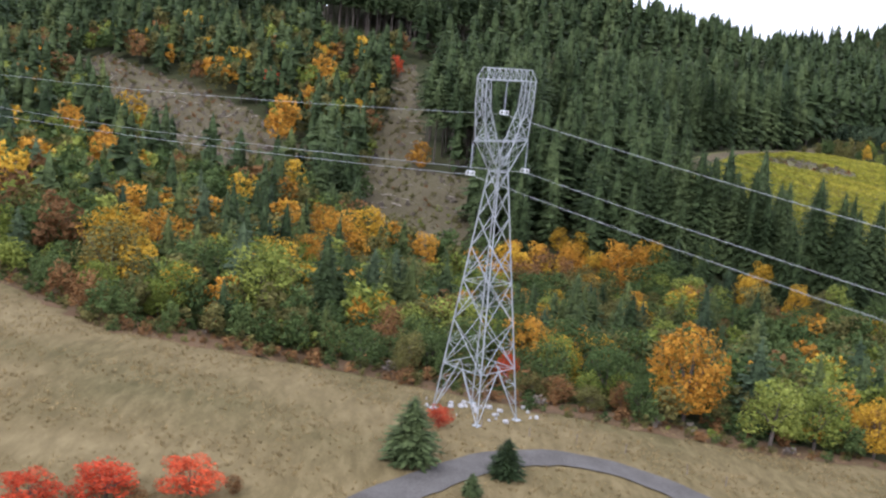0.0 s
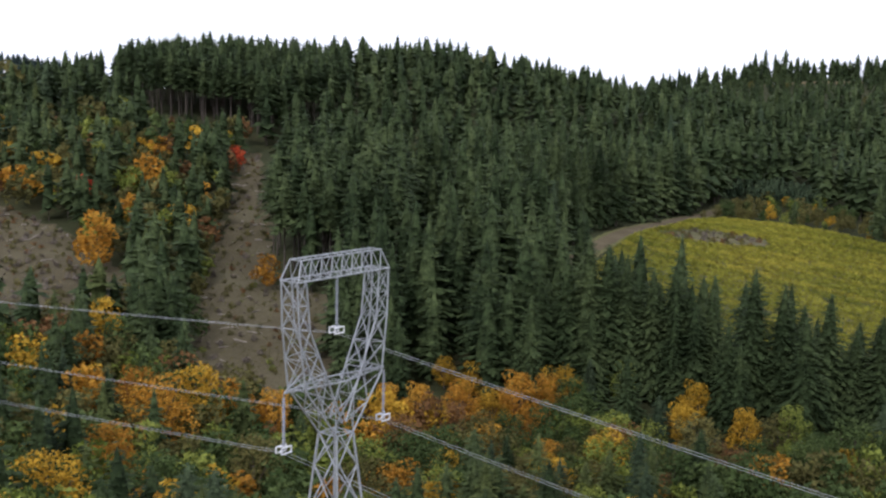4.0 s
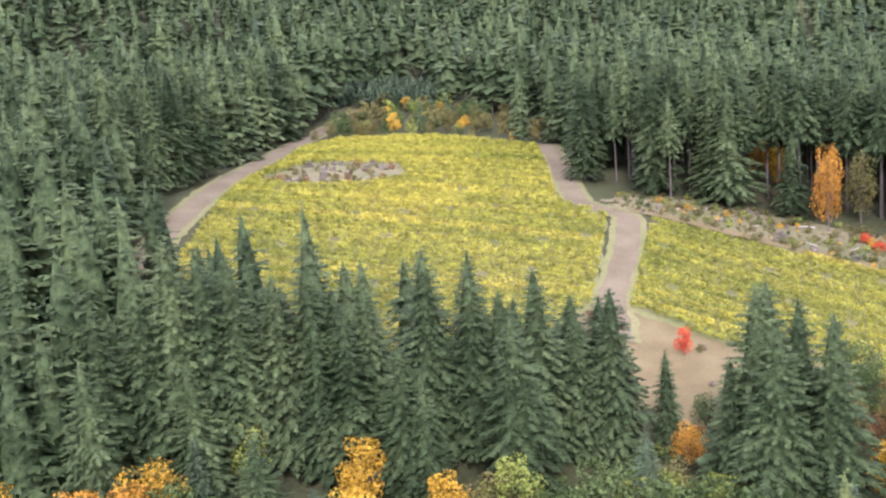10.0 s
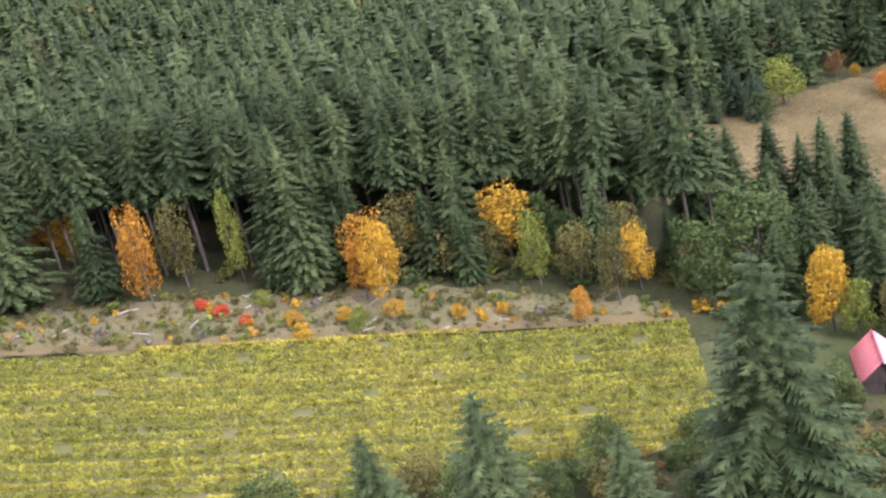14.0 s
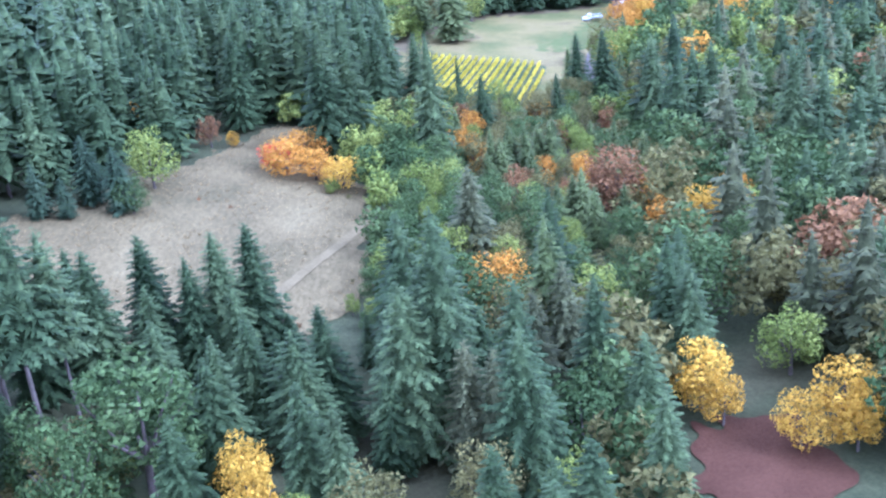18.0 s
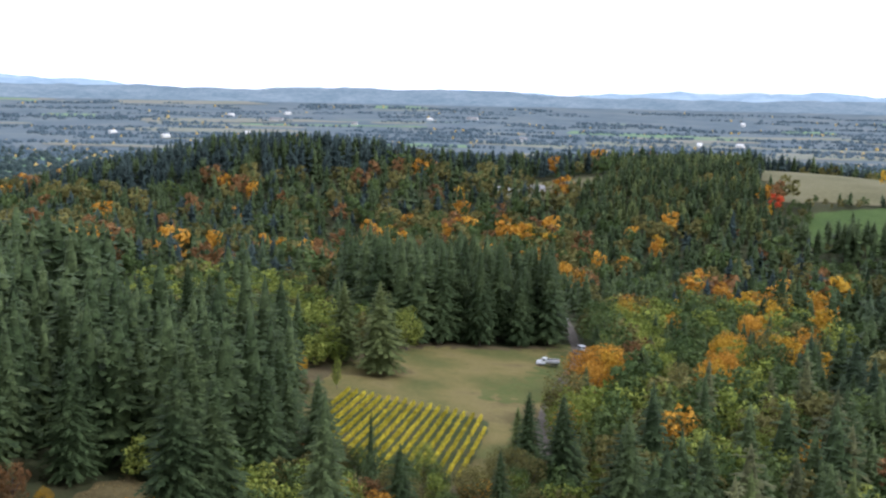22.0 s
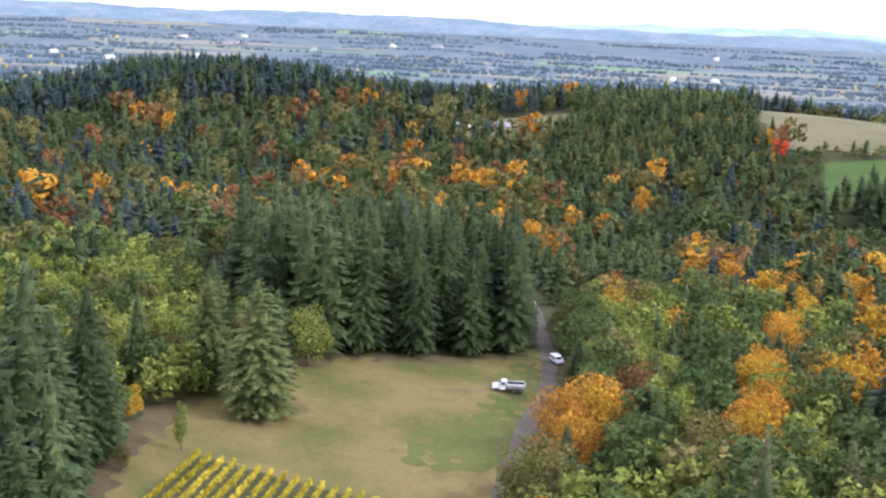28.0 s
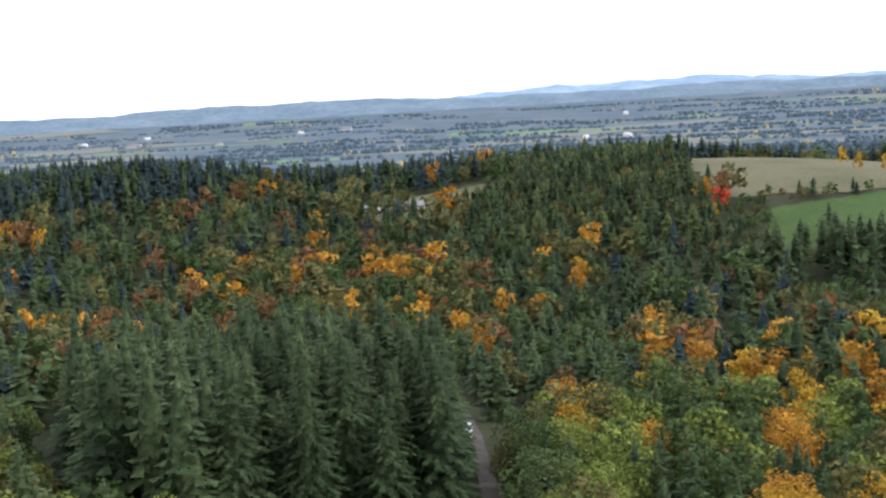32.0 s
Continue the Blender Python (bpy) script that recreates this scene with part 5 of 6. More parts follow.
rng = np.random.default_rng(9)
trees = [(m[0], m[1], m[2] * (1.0 if m[4].startswith("fir") or m[1] < 190 or m[0] > 110 else 1.3 if m[0] < 8 else 1.12), *m[3:], True) for m in MARKS] + [(*t, False) for t in scatter()]
tx, ty = np.array([t[0] for t in trees]), np.array([t[1] for t in trees])
tz = ground_z(tx, ty)
far_off = flight_distance(tx, ty) - 60 * np.array([t[5] for t in trees])
hidden = (tx > 90) & (tx < 225) & (ty < 225 - 0.5 * np.maximum(0, tx - 150)) & ~np.array([t[5] for t in trees])
far_off = far_off + 170 * hidden
order = np.argsort(far_off)
models, spots, stems, low = {}, {}, [], {}


def model(kind, shape):
    """The first tree of its kind, built in full, then copied."""
    key = (kind, shape)
    if key not in models:
        name, label, category = LABELS[kind]
        root = tagged(new(name), label, category, "trees of the woods")
        if kind.startswith("fir"):
            v, f = FIRS[shape]
            part("trunk", fir_trunk(), M["bark"], root)
        else:
            v, f = LEAFY[shape]
            part("trunk", leaf_trunk(shape), M["bark"], root)
        part("crown", mesh_of("crown", v, f, M["fir" if kind == "fir_high" else kind]), None, root)
        models[key] = [root, False]
    return models[key]


FIR_LIMIT, LEAF_LIMIT = 400, 640
counts = {"fir": 0, "leaf": 0}
for i in order:
    x, y, h, spread, kind, marked = trees[i]
    if kind.startswith("shrub:"):
        low.setdefault(kind[6:], []).append((x, y, tz[i] + 0.1, h / 10, h / 10 * spread, rng.random() * 6.283, int(rng.integers(0, 2))))
        continue
    needle = kind.startswith("fir")
    base = 30.0 if needle else 10.0
    turn = rng.random() * 6.283
    size, width = h / base, (h / base * 1.12 if not needle else (h / base) ** 0.8) * spread
    group = "fir" if needle else "leaf"
    seen = far_off[i]
    if counts[group] < (FIR_LIMIT if needle else LEAF_LIMIT) and seen < 330:
        counts[group] += 1
        shape = 3 if kind == "fir_high" else 4 if marked and kind == "fir" and h > 18 else 2 if kind == "fir_soft" else int(rng.integers(0, 3))
        m = pose(x, y, tz[i] - 0.1, 0, 0, math.degrees(turn)) @ Matrix.Diagonal((width, width, size, 1))
        first = model(kind, shape)
        if first[1]:
            copy_thing(first[0], m).matrix_basis = m
        else:
            first[0].matrix_basis, first[1] = m, True
        continue
    level = "mid" if kind == "fir_high" or seen < (100 if needle else 115) else "far"
    shape = (3 if kind == "fir_high" else int(rng.integers(0, 3 if needle else 2))) if level == "mid" else int(rng.integers(0, 2))
    spots.setdefault(("fir" if kind == "fir_high" else kind, level), []).append((x, y, tz[i] - 0.1, size, width, turn, shape))
    if kind == "fir_high" or (needle and seen < 260):
        stems.append((x, y, tz[i] - 0.2, size, width, turn, 0))
STUFF = {"fir": "far dark green conifer forest", "fir_blue": "far blue-green conifers", "fir_soft": "far soft green cedars", "fir_brown": "far browning cedars", "fir_far": "far blue-dark conifer ridge", "green": "far green broadleaf woods", "lime": "far yellow-green alder woods", "yellow": "far golden maples", "orange": "far orange maples", "rust": "far rust-brown oaks", "olive": "far fading olive woods", "red": "far red sumac", "grey": "far bare grey trees"}
for (kind, level), rows in spots.items():
    base = {("mid", True): FIRS_MID, ("far", True): FIRS_FAR, ("mid", False): LEAFY_MID, ("far", False): LEAFY_FAR}[(level, kind in FIR_KINDS)]
    joined("woods_" + kind, base, np.array(rows), M[kind], STUFF[kind] + " seen from above", "woods")
LOW = [leaf_crown(71, 9, 150, 0.78, base=0.02, wide=4.6), leaf_crown(72, 8, 150, 0.78, base=0.02, wide=4.2)]
for kind, rows in low.items():
    joined("shrubs_" + kind, LOW, np.array(rows), M[kind], STUFF[kind].replace("far ", "low ").split(" woods")[0] + " scrub on open ground", "shrubs")
if stems:
    t = Shape()
    t.bar((0, 0, 0), (0, 0, 27), 0.42, 5, 0.1)
    joined("woods_trunks", [(np.concatenate(t.v), np.concatenate(t.f))], np.array(stems), M["bark"], "tall bare trunks of the conifer forest", "trunks")

# ---- the pylon and its lines ----
def build_pylon():
    """A lattice pylon with a hooped head; its own x runs along the head."""
    cx, cy = 11.7, 153.6
    z0 = float(ground_z(cx, cy))
    ob = thing("lattice_pylon", (cx, cy, z0), 46.5, "grey galvanised steel lattice pylon with a hooped head on the meadow", "pylon")
    waist, arm, head, top = 34.45, 38.6, 46.7, 48.2

    def leg(i, z):
        sx, sy = ((-1, -1), (1, -1), (1, 1), (-1, 1))[i]
        q = 4.2 + (0.92 - 4.2) * z / waist
        return np.array([sx * q, sy * q, z])

    feet = [float(ground_z(*(np.array([cx, cy]) + np.array([[math.cos(0.8116), -math.sin(0.8116)], [math.sin(0.8116), math.cos(0.8116)]]) @ leg(i, 0)[:2]))) - z0 for i in range(4)]
    levels = [0.0, 7.2, 13.6, 19.2, 24.0, 28.2, 31.9, waist]
    for i in range(4):
        s = Shape()
        s.bar(leg(i, feet[i] - 0.5), leg(i, waist), 0.15)
        s.box(leg(i, feet[i]) - (0.5, 0.5, 0.7), leg(i, feet[i]) + (0.5, 0.5, 0.25))
        part("leg", s, M["steel"], ob)
    for i in range(4):
        j = (i + 1) % 4
        s = Shape()
        for a, b in zip(levels[:-1], levels[1:]):
            p, q, r, t = leg(i, a if a else feet[i]), leg(j, a if a else feet[j]), leg(i, b), leg(j, b)
            m = (p + q + r + t) / 4
            if a == 0:
                mid = (r + t) / 2
                s.bar(p, mid, 0.102)
                s.bar(q, mid, 0.102)
                s.bar(r, t, 0.088)
                for g, h in ((p, r), (q, t)):
                    for k in (0.35, 0.68):
                        s.bar(g + (h - g) * k, g + (mid - g) * k, 0.054)
                        s.bar(g + (h - g) * k, g + (mid - g) * (k + 0.25), 0.054)
            else:
                s.bar(p, t, 0.088)
                s.bar(q, r, 0.088)
                if b - a > 4.5:
                    for g, h in ((p, r), (q, t)):
                        o = (g + h) / 2
                        s.bar(o, g + (m - g) * 0.55, 0.051)
                        s.bar(o, h + (m - h) * 0.55, 0.051)
                        s.bar(o, m, 0.051)
        part("bracing", s, M["steel"], ob)
    for z in (7.2, 19.2, waist):
        s = Shape()
        for i in range(4):
            s.bar(leg(i, z), leg((i + 1) % 4, z), 0.082)
        s.bar(leg(0, z), leg(2, z), 0.061)
        s.bar(leg(1, z), leg(3, z), 0.061)
        part("brace_ring", s, M["steel"], ob)
    # the head: two curved lattice posts joined by a bridge, with an arm below
    outer = [(0.92, waist), (4.3, arm), (4.95, 43.2), (5.1, head)]
    inner = [(0.2, waist + 0.9), (2.0, arm + 0.7), (3.75, 43.0), (4.1, head)]
    depth = [0.92, 0.9, 0.85, 0.8]
    for sign in (-1, 1):
        s = Shape()
        ring = []
        for (xo, zo), (xi, zi), d in zip(outer, inner, depth):
            ring.append([np.array([sign * xo, -d, zo]), np.array([sign * xo, d, zo]), np.array([sign * xi, d * 0.9, zi]), np.array([sign * xi, -d * 0.9, zi])])
        for lo, hi in zip(ring[:-1], ring[1:]):
            n = 2
            for k in range(4):
                s.bar(lo[k], hi[k], 0.109)
                for g in range(n):
                    u0, u1 = g / n, (g + 1) / n
                    p0, p1 = lo[k] + (hi[k] - lo[k]) * u0, lo[k] + (hi[k] - lo[k]) * u1
                    r0, r1 = lo[k - 1] + (hi[k - 1] - lo[k - 1]) * u0, lo[k - 1] + (hi[k - 1] - lo[k - 1]) * u1
                    s.bar(p0, r1 if g % 2 else p1 + (r1 - p1) * 1.0, 0.054)
                    s.bar(p1, r1, 0.048)
                    s.bar(r0, p1, 0.048)
        part("head_post", s, M["steel"], ob, "curved lattice post of the hooped head")
        s = Shape()
        tip = np.array([sign * 5.65, 0, arm])
        for y in (-1.0, 1.0):
            s.bar(tip, (0, y, arm), 0.102)
            s.bar(tip, (sign * 2.2, y, arm + 1.1), 0.082)
            for k in (0.3, 0.55, 0.8):
                s.bar(tip + (np.array([0, y, arm]) - tip) * k, tip + (np.array([sign * 2.2, y, arm + 1.1]) - tip) * k, 0.048)
        for k in (0.2, 0.4, 0.6, 0.8, 1.0):
            a, b = tip + (np.array([0, -1.0, arm]) - tip) * k, tip + (np.array([0, 1.0, arm]) - tip) * k
            s.bar(a, b, 0.048)
            c = tip + (np.array([0, 1.0, arm]) - tip) * max(0.05, k - 0.2)
            s.bar(a, c, 0.048)
        part("cross_arm", s, M["steel"], ob, "tapering lattice arm below the hoop")
    s = Shape()
    n = 9
    xs = np.linspace(-5.1, 5.1, n + 1)
    for y in (-0.9, 0.9):
        s.bar((-5.1, y, head), (5.1, y, head), 0.109)
    for y in (-0.55, 0.55):
        s.bar((-4.45, y, top), (4.45, y, top), 0.102)
    for sign in (-1, 1):
        for y, w in ((-0.9, -0.55), (0.9, 0.55)):
            s.bar((sign * 5.1, y, head), (sign * 4.45, w, top), 0.095)
        s.bar((sign * 4.45, -0.55, top), (sign * 4.45, 0.55, top), 0.068)
        s.bar((sign * 5.1, -0.8, head), (sign * 5.1, 0.8, head), 0.068)
    for i in range(n):
        a, b = xs[i], xs[i + 1]
        m = max(-4.45, min(4.45, (a + b) / 2))
        for y, w in ((-0.9, -0.55), (0.9, 0.55)):
            s.bar((a, y, head), (m, w, top), 0.058)
            s.bar((m, w, top), (b, y, head), 0.058)
        s.bar((a, -0.8, head), (b, 0.8, head), 0.048)
        s.bar((m, -0.55, top), (m, 0.55, top), 0.048)
        s.bar((a, -0.8, head), (a, 0.8, head), 0.048)
    part("head_bridge", s, M["steel"], ob, "lattice bridge across the top of the head")
    hang = []
    for x, za, zb in ((0.0, head, 42.2), (-5.65, arm, 34.2), (5.65, arm, 34.2)):
        s = Shape()
        s.bar((x, 0, za), (x, 0, zb), 0.034)
        for z in np.arange(zb + 0.35, za - 0.3, 0.19):
            s.bar((x, 0, z), (x, 0, z + 0.10), 0.22, 8, 0.068)
        string = part("insulator", s, M["ceramic"], ob, "grey string of insulator discs")
        s = Shape()
        for y in (-0.28, 0.28):
            s.path([(x - 0.5, y, zb), (x - 0.5, y, zb + 0.45), (x + 0.5, y, zb + 0.45), (x + 0.5, y, zb), (x - 0.5, y, zb)], 0.09)
        s.bar((x - 0.5, -0.28, zb + 0.45), (x + 0.5, 0.28, zb + 0.45), 0.068)
        s.bar((x + 0.5, -0.28, zb + 0.45), (x - 0.5, 0.28, zb + 0.45), 0.068)
        part("clamp", s, M["white"], string, "pale metal yoke that grips two conductors")
        hang.append((x, zb))
    return ob, hang


pylon, hang = build_pylon()
turn = radians(46.5)
along, away = np.array([math.cos(turn), math.sin(turn)]), np.array([math.sin(turn), -math.cos(turn)])
for x, z in hang:
    for pair in (-0.23, 0.23):
        s = Shape()
        start = np.array([11.7, 153.6]) + along * (x + pair)
        zt = float(ground_z(11.7, 153.6)) + z
        pts = []
        for d in np.arange(-420, 331, 10.0):
            drop = -0.125 * d + 0.00030 * d * d if d > 0 else -0.078 * abs(d) + 0.00016 * d * d
            xy = start + away * d
            pts.append((xy[0], xy[1], zt + drop))
        s.path(pts, 0.021, 5)
        tagged(new("power_cable", s.mesh("power_cable", M["wire"])), "pale aluminium power cable hung from the steel pylon", "cable", "twin cables of the power line")

rng = np.random.default_rng(31)
for i in range(26):
    x, y = 11.7 + rng.normal() * 4.5, 155.5 + rng.normal() * 2.5
    s = Shape()
    w = 0.15 + rng.random() * 0.35
    s.box((-w, -w * 0.7, -0.15), (w, w * 0.7, 0.15 + rng.random() * 0.3), 0.12)
    ob = new("concrete_chunk", s.mesh("concrete_chunk", M["stone"]))
    ob.matrix_world = pose(x, y, float(ground_z(x, y)) + 0.15, rng.normal() * 8, rng.normal() * 8, rng.random() * 360)
    tagged(ob, "pale broken concrete chunk among the pylon's feet", "rubble", "rubble under the pylon")

# fence along the gravel road
for x, y in ((19, 146.5), (25.5, 147), (32, 146), (39.5, 141.5), (44, 139), (51, 131), (7, 148), (12.5, 147.5)):
    s = Shape()
    s.bar((0, 0, -0.3), (0, 0, 1.35), 0.09, 6)
    s.bar((0, 0, 1.35), (0, 0, 1.42), 0.09, 6, 0.03)
    ob = new("fence_post", s.mesh("fence_post", M["wood_post"]))
    ob.matrix_world = pose(x, y, float(ground_z(x, y)) + 0.1, rng.normal() * 3, rng.normal() * 3, 0)
    tagged(ob, "weathered grey wooden fence post beside the gravel road", "post", "fence posts by the road")


# ---- vineyards ----
def vine_rows(poly, angle, gap, material, group, label, hole=None, height=1.65, density=38.0, seed=3, loose=0.2, leaf=0.17):
    """Rows of vines on posts, cut to an outline."""
    rng = np.random.default_rng(seed)
    c, s = math.cos(angle), math.sin(angle)
    p = np.array(poly, float)
    u, v = p @ (c, s), p @ (-s, c)
    for w in np.arange(v.min() + gap / 2, v.max(), gap):
        q = np.arange(u.min(), u.max(), 0.5)
        x, y = q * c - w * s, q * s + w * c
        ok = inside(x, y, poly)
        if hole:
            ok &= ~inside(x, y, hole)
        for line in (TRACK_A, TRACK_B):
            ok &= ~near_line(x, y, line, 3.6)
        ok &= (np.sin(q * 0.35 + w * 1.7) + np.sin(q * 0.13 + w)) > -1.86
        if ok.sum() < 12:
            continue
        base = q[ok]
        n = int(len(base) * density * 0.5)
        t = rng.choice(base, n) + (rng.random(n) - 0.5) * 0.6
        off = w + rng.normal(size=n) * loose
        x, y = t * c - off * s, t * s + off * c
        z = ground_z(x, y) + 0.45 + (height - 0.45) * rng.random(n) ** 0.75 + 0.2
        d = rng.normal(size=(n, 3)) + (0, 0, 0.6)
        d /= np.linalg.norm(d, axis=1)[:, None]
        e = np.cross(d, rng.normal(size=(n, 3)))
        e /= np.linalg.norm(e, axis=1)[:, None]
        g = np.cross(d, e)
        k = (leaf + leaf * 1.1 * rng.random(n))[:, None]
        o = np.stack([x, y, z], 1)
        verts = np.stack([o - e * k, o - g * k * 0.9 - d * k * 0.3, o + e * k * 0.9 + g * k * 0.5], 1).reshape(-1, 3)
        root = tagged(new("vine_row"), label, "vines", group)
        part("leaves", mesh_of("leaves", verts, np.arange(3 * n).reshape(-1, 3), material), None, root)
        st = Shape()
        for r in np.arange(base[0], base[-1] + 0.1, 6.0):
            if np.min(np.abs(base - r)) < 0.6:
                px, py = r * c - w * s, r * s + w * c
                pz = float(ground_z(px, py))
                st.bar((px, py, pz - 0.2), (px, py, pz + height + 0.3), 0.06, 4)
        if st.n:
            tagged(part("trellis", st, M["wood_post"], root, "thin grey trellis stakes"), kind="stuff")


vine_rows(VINES_A, radians(-33), 2.6, M["vine"], "rows of the upper vineyard", "row of yellow-green grapevines on the hillside vineyard", ISLAND, seed=3)
vine_rows(VINES_B, radians(-63), 2.6, M["vine"], "rows of the lower vineyard", "row of yellow-green grapevines on the lower vineyard block", seed=4)
vine_rows(VINES_C, radians(-16.5), 2.35, M["vine_gold"], "rows of the small vineyard", "row of golden grapevines beside the lawn", seed=5, density=36, loose=0.14, leaf=0.17)


# ---- the old barn ----
def build_barn():
    ob = thing("barn", (254.1, 238.1, float(ground_z(254.1, 238.1))), 14, "small old barn with a red sheet roof and dark weathered boards", "barn")
    ln, wd, eave, ridge = 5.1, 2.9, 3.3, 6.0
    for sy in (-1, 1):
        for i in range(16):
            x0 = -ln + i * 2 * ln / 16
            s = Shape()
            s.box((x0 + 0.01, sy * wd - 0.05, -0.4), (x0 + 2 * ln / 16 - 0.015, sy * wd + 0.05, eave))
            part("board", s, M["barn_wood"], ob)
    for sx in (-1, 1):
        for i in range(12):
            y0 = -wd + i * 2 * wd / 12
            y1 = y0 + 2 * wd / 12 - 0.015
            z0 = -0.4
            if sx < 0 and 3 <= i <= 5:
                z0 = 2.2
            top = lambda y: eave + (ridge - eave) * (1 - abs(y) / wd) - 0.1
            s = Shape()
            s.prism([(y0 + 0.01, z0), (y1, z0), (y1, top(y1)), (y0 + 0.01, top(y0))], "x", sx * ln - 0.04, sx * ln + 0.04)
            part("board", s, M["barn_wood"], ob)
    s = Shape()
    s.box((-ln - 0.07, -1.7, 0.9), (-ln - 0.01, -1.0, 1.9))
    part("window", s, M["window"], ob, "small dark window opening")
    for sy in (-1, 1):
        roof = None
        for i in range(10):
            x0 = -ln - 0.7 + i * (2 * ln + 1.4) / 10
            x1 = x0 + (2 * ln + 1.4) / 10 - 0.02
            s = Shape()
            y1, z1 = sy * (wd + 0.7), eave - (ridge - eave) * 0.7 / wd
            s.quads([(x0, 0, ridge), (x1, 0, ridge), (x1, y1, z1), (x0, y1, z1), (x0, 0, ridge + 0.07), (x1, 0, ridge + 0.07), (x1, y1, z1 + 0.07), (x0, y1, z1 + 0.07)],
                    [(0, 1, 2, 3), (7, 6, 5, 4), (0, 4, 5, 1), (1, 5, 6, 2), (2, 6, 7, 3), (3, 7, 4, 0)])
            s.bar((x0, 0, ridge + 0.08), (x0, y1, z1 + 0.08), 0.022)
            # one slope takes the paler copy that carries the painted glare
            part("roof_sheet", s, M["roof_red" if sy > 0 else "roof_sheen"], ob, "" if sy > 0 else "pink sheet, sky sheen put into its colour")
    s = Shape()
    s.bar((-ln - 0.7, 0, ridge + 0.1), (ln + 0.7, 0, ridge + 0.1), 0.16)
    part("ridge_cap", s, M["roof_red"], ob)
    return ob


build_barn()

def build_cart():
    """The blue garden cart beside the barn."""
    x, y = 249.5, 243.5
    ob = thing("garden_cart", (x, y, float(ground_z(x, y)) + 0.2), 25, "small blue garden cart standing beside the old barn", "cart")
    s = Shape()
    s.box((-0.8, -0.5, 0.45), (0.8, 0.5, 0.55))
    for a, b in (((-0.8, -0.5), (0.8, -0.44)), ((-0.8, 0.44), (0.8, 0.5)), ((-0.8, -0.5), (-0.74, 0.5)), ((0.74, -0.5), (0.8, 0.5))):
        s.box((*a, 0.5), (*b, 1.0))
    part("tub", s, M["blue"], ob)
    for sx in (-0.5, 0.5):
        for sy in (-0.5, 0.5):
            s = Shape()
            s.disc((sx, sy, 0.27), "y", 0.27, 0.12, 14)
            part("wheel", s, M["tyre"], ob)
    s = Shape()
    s.path([(0.8, 0, 0.5), (1.5, 0, 0.9)], 0.05)
    part("handle", s, M["chrome"], ob)


build_cart()


# ---- vehicles ----
def wheel_at(ob, x, y, r, w):
    s = Shape()
    s.disc((x, y, r), "y", r, w, 18)
    tyre = part("wheel", s, M["tyre"], ob)
    s = Shape()
    s.disc((x, y + math.copysign(w * 0.5, y), r), "y", r * 0.55, 0.05, 14)
    part("rim", s, M["chrome"], tyre)


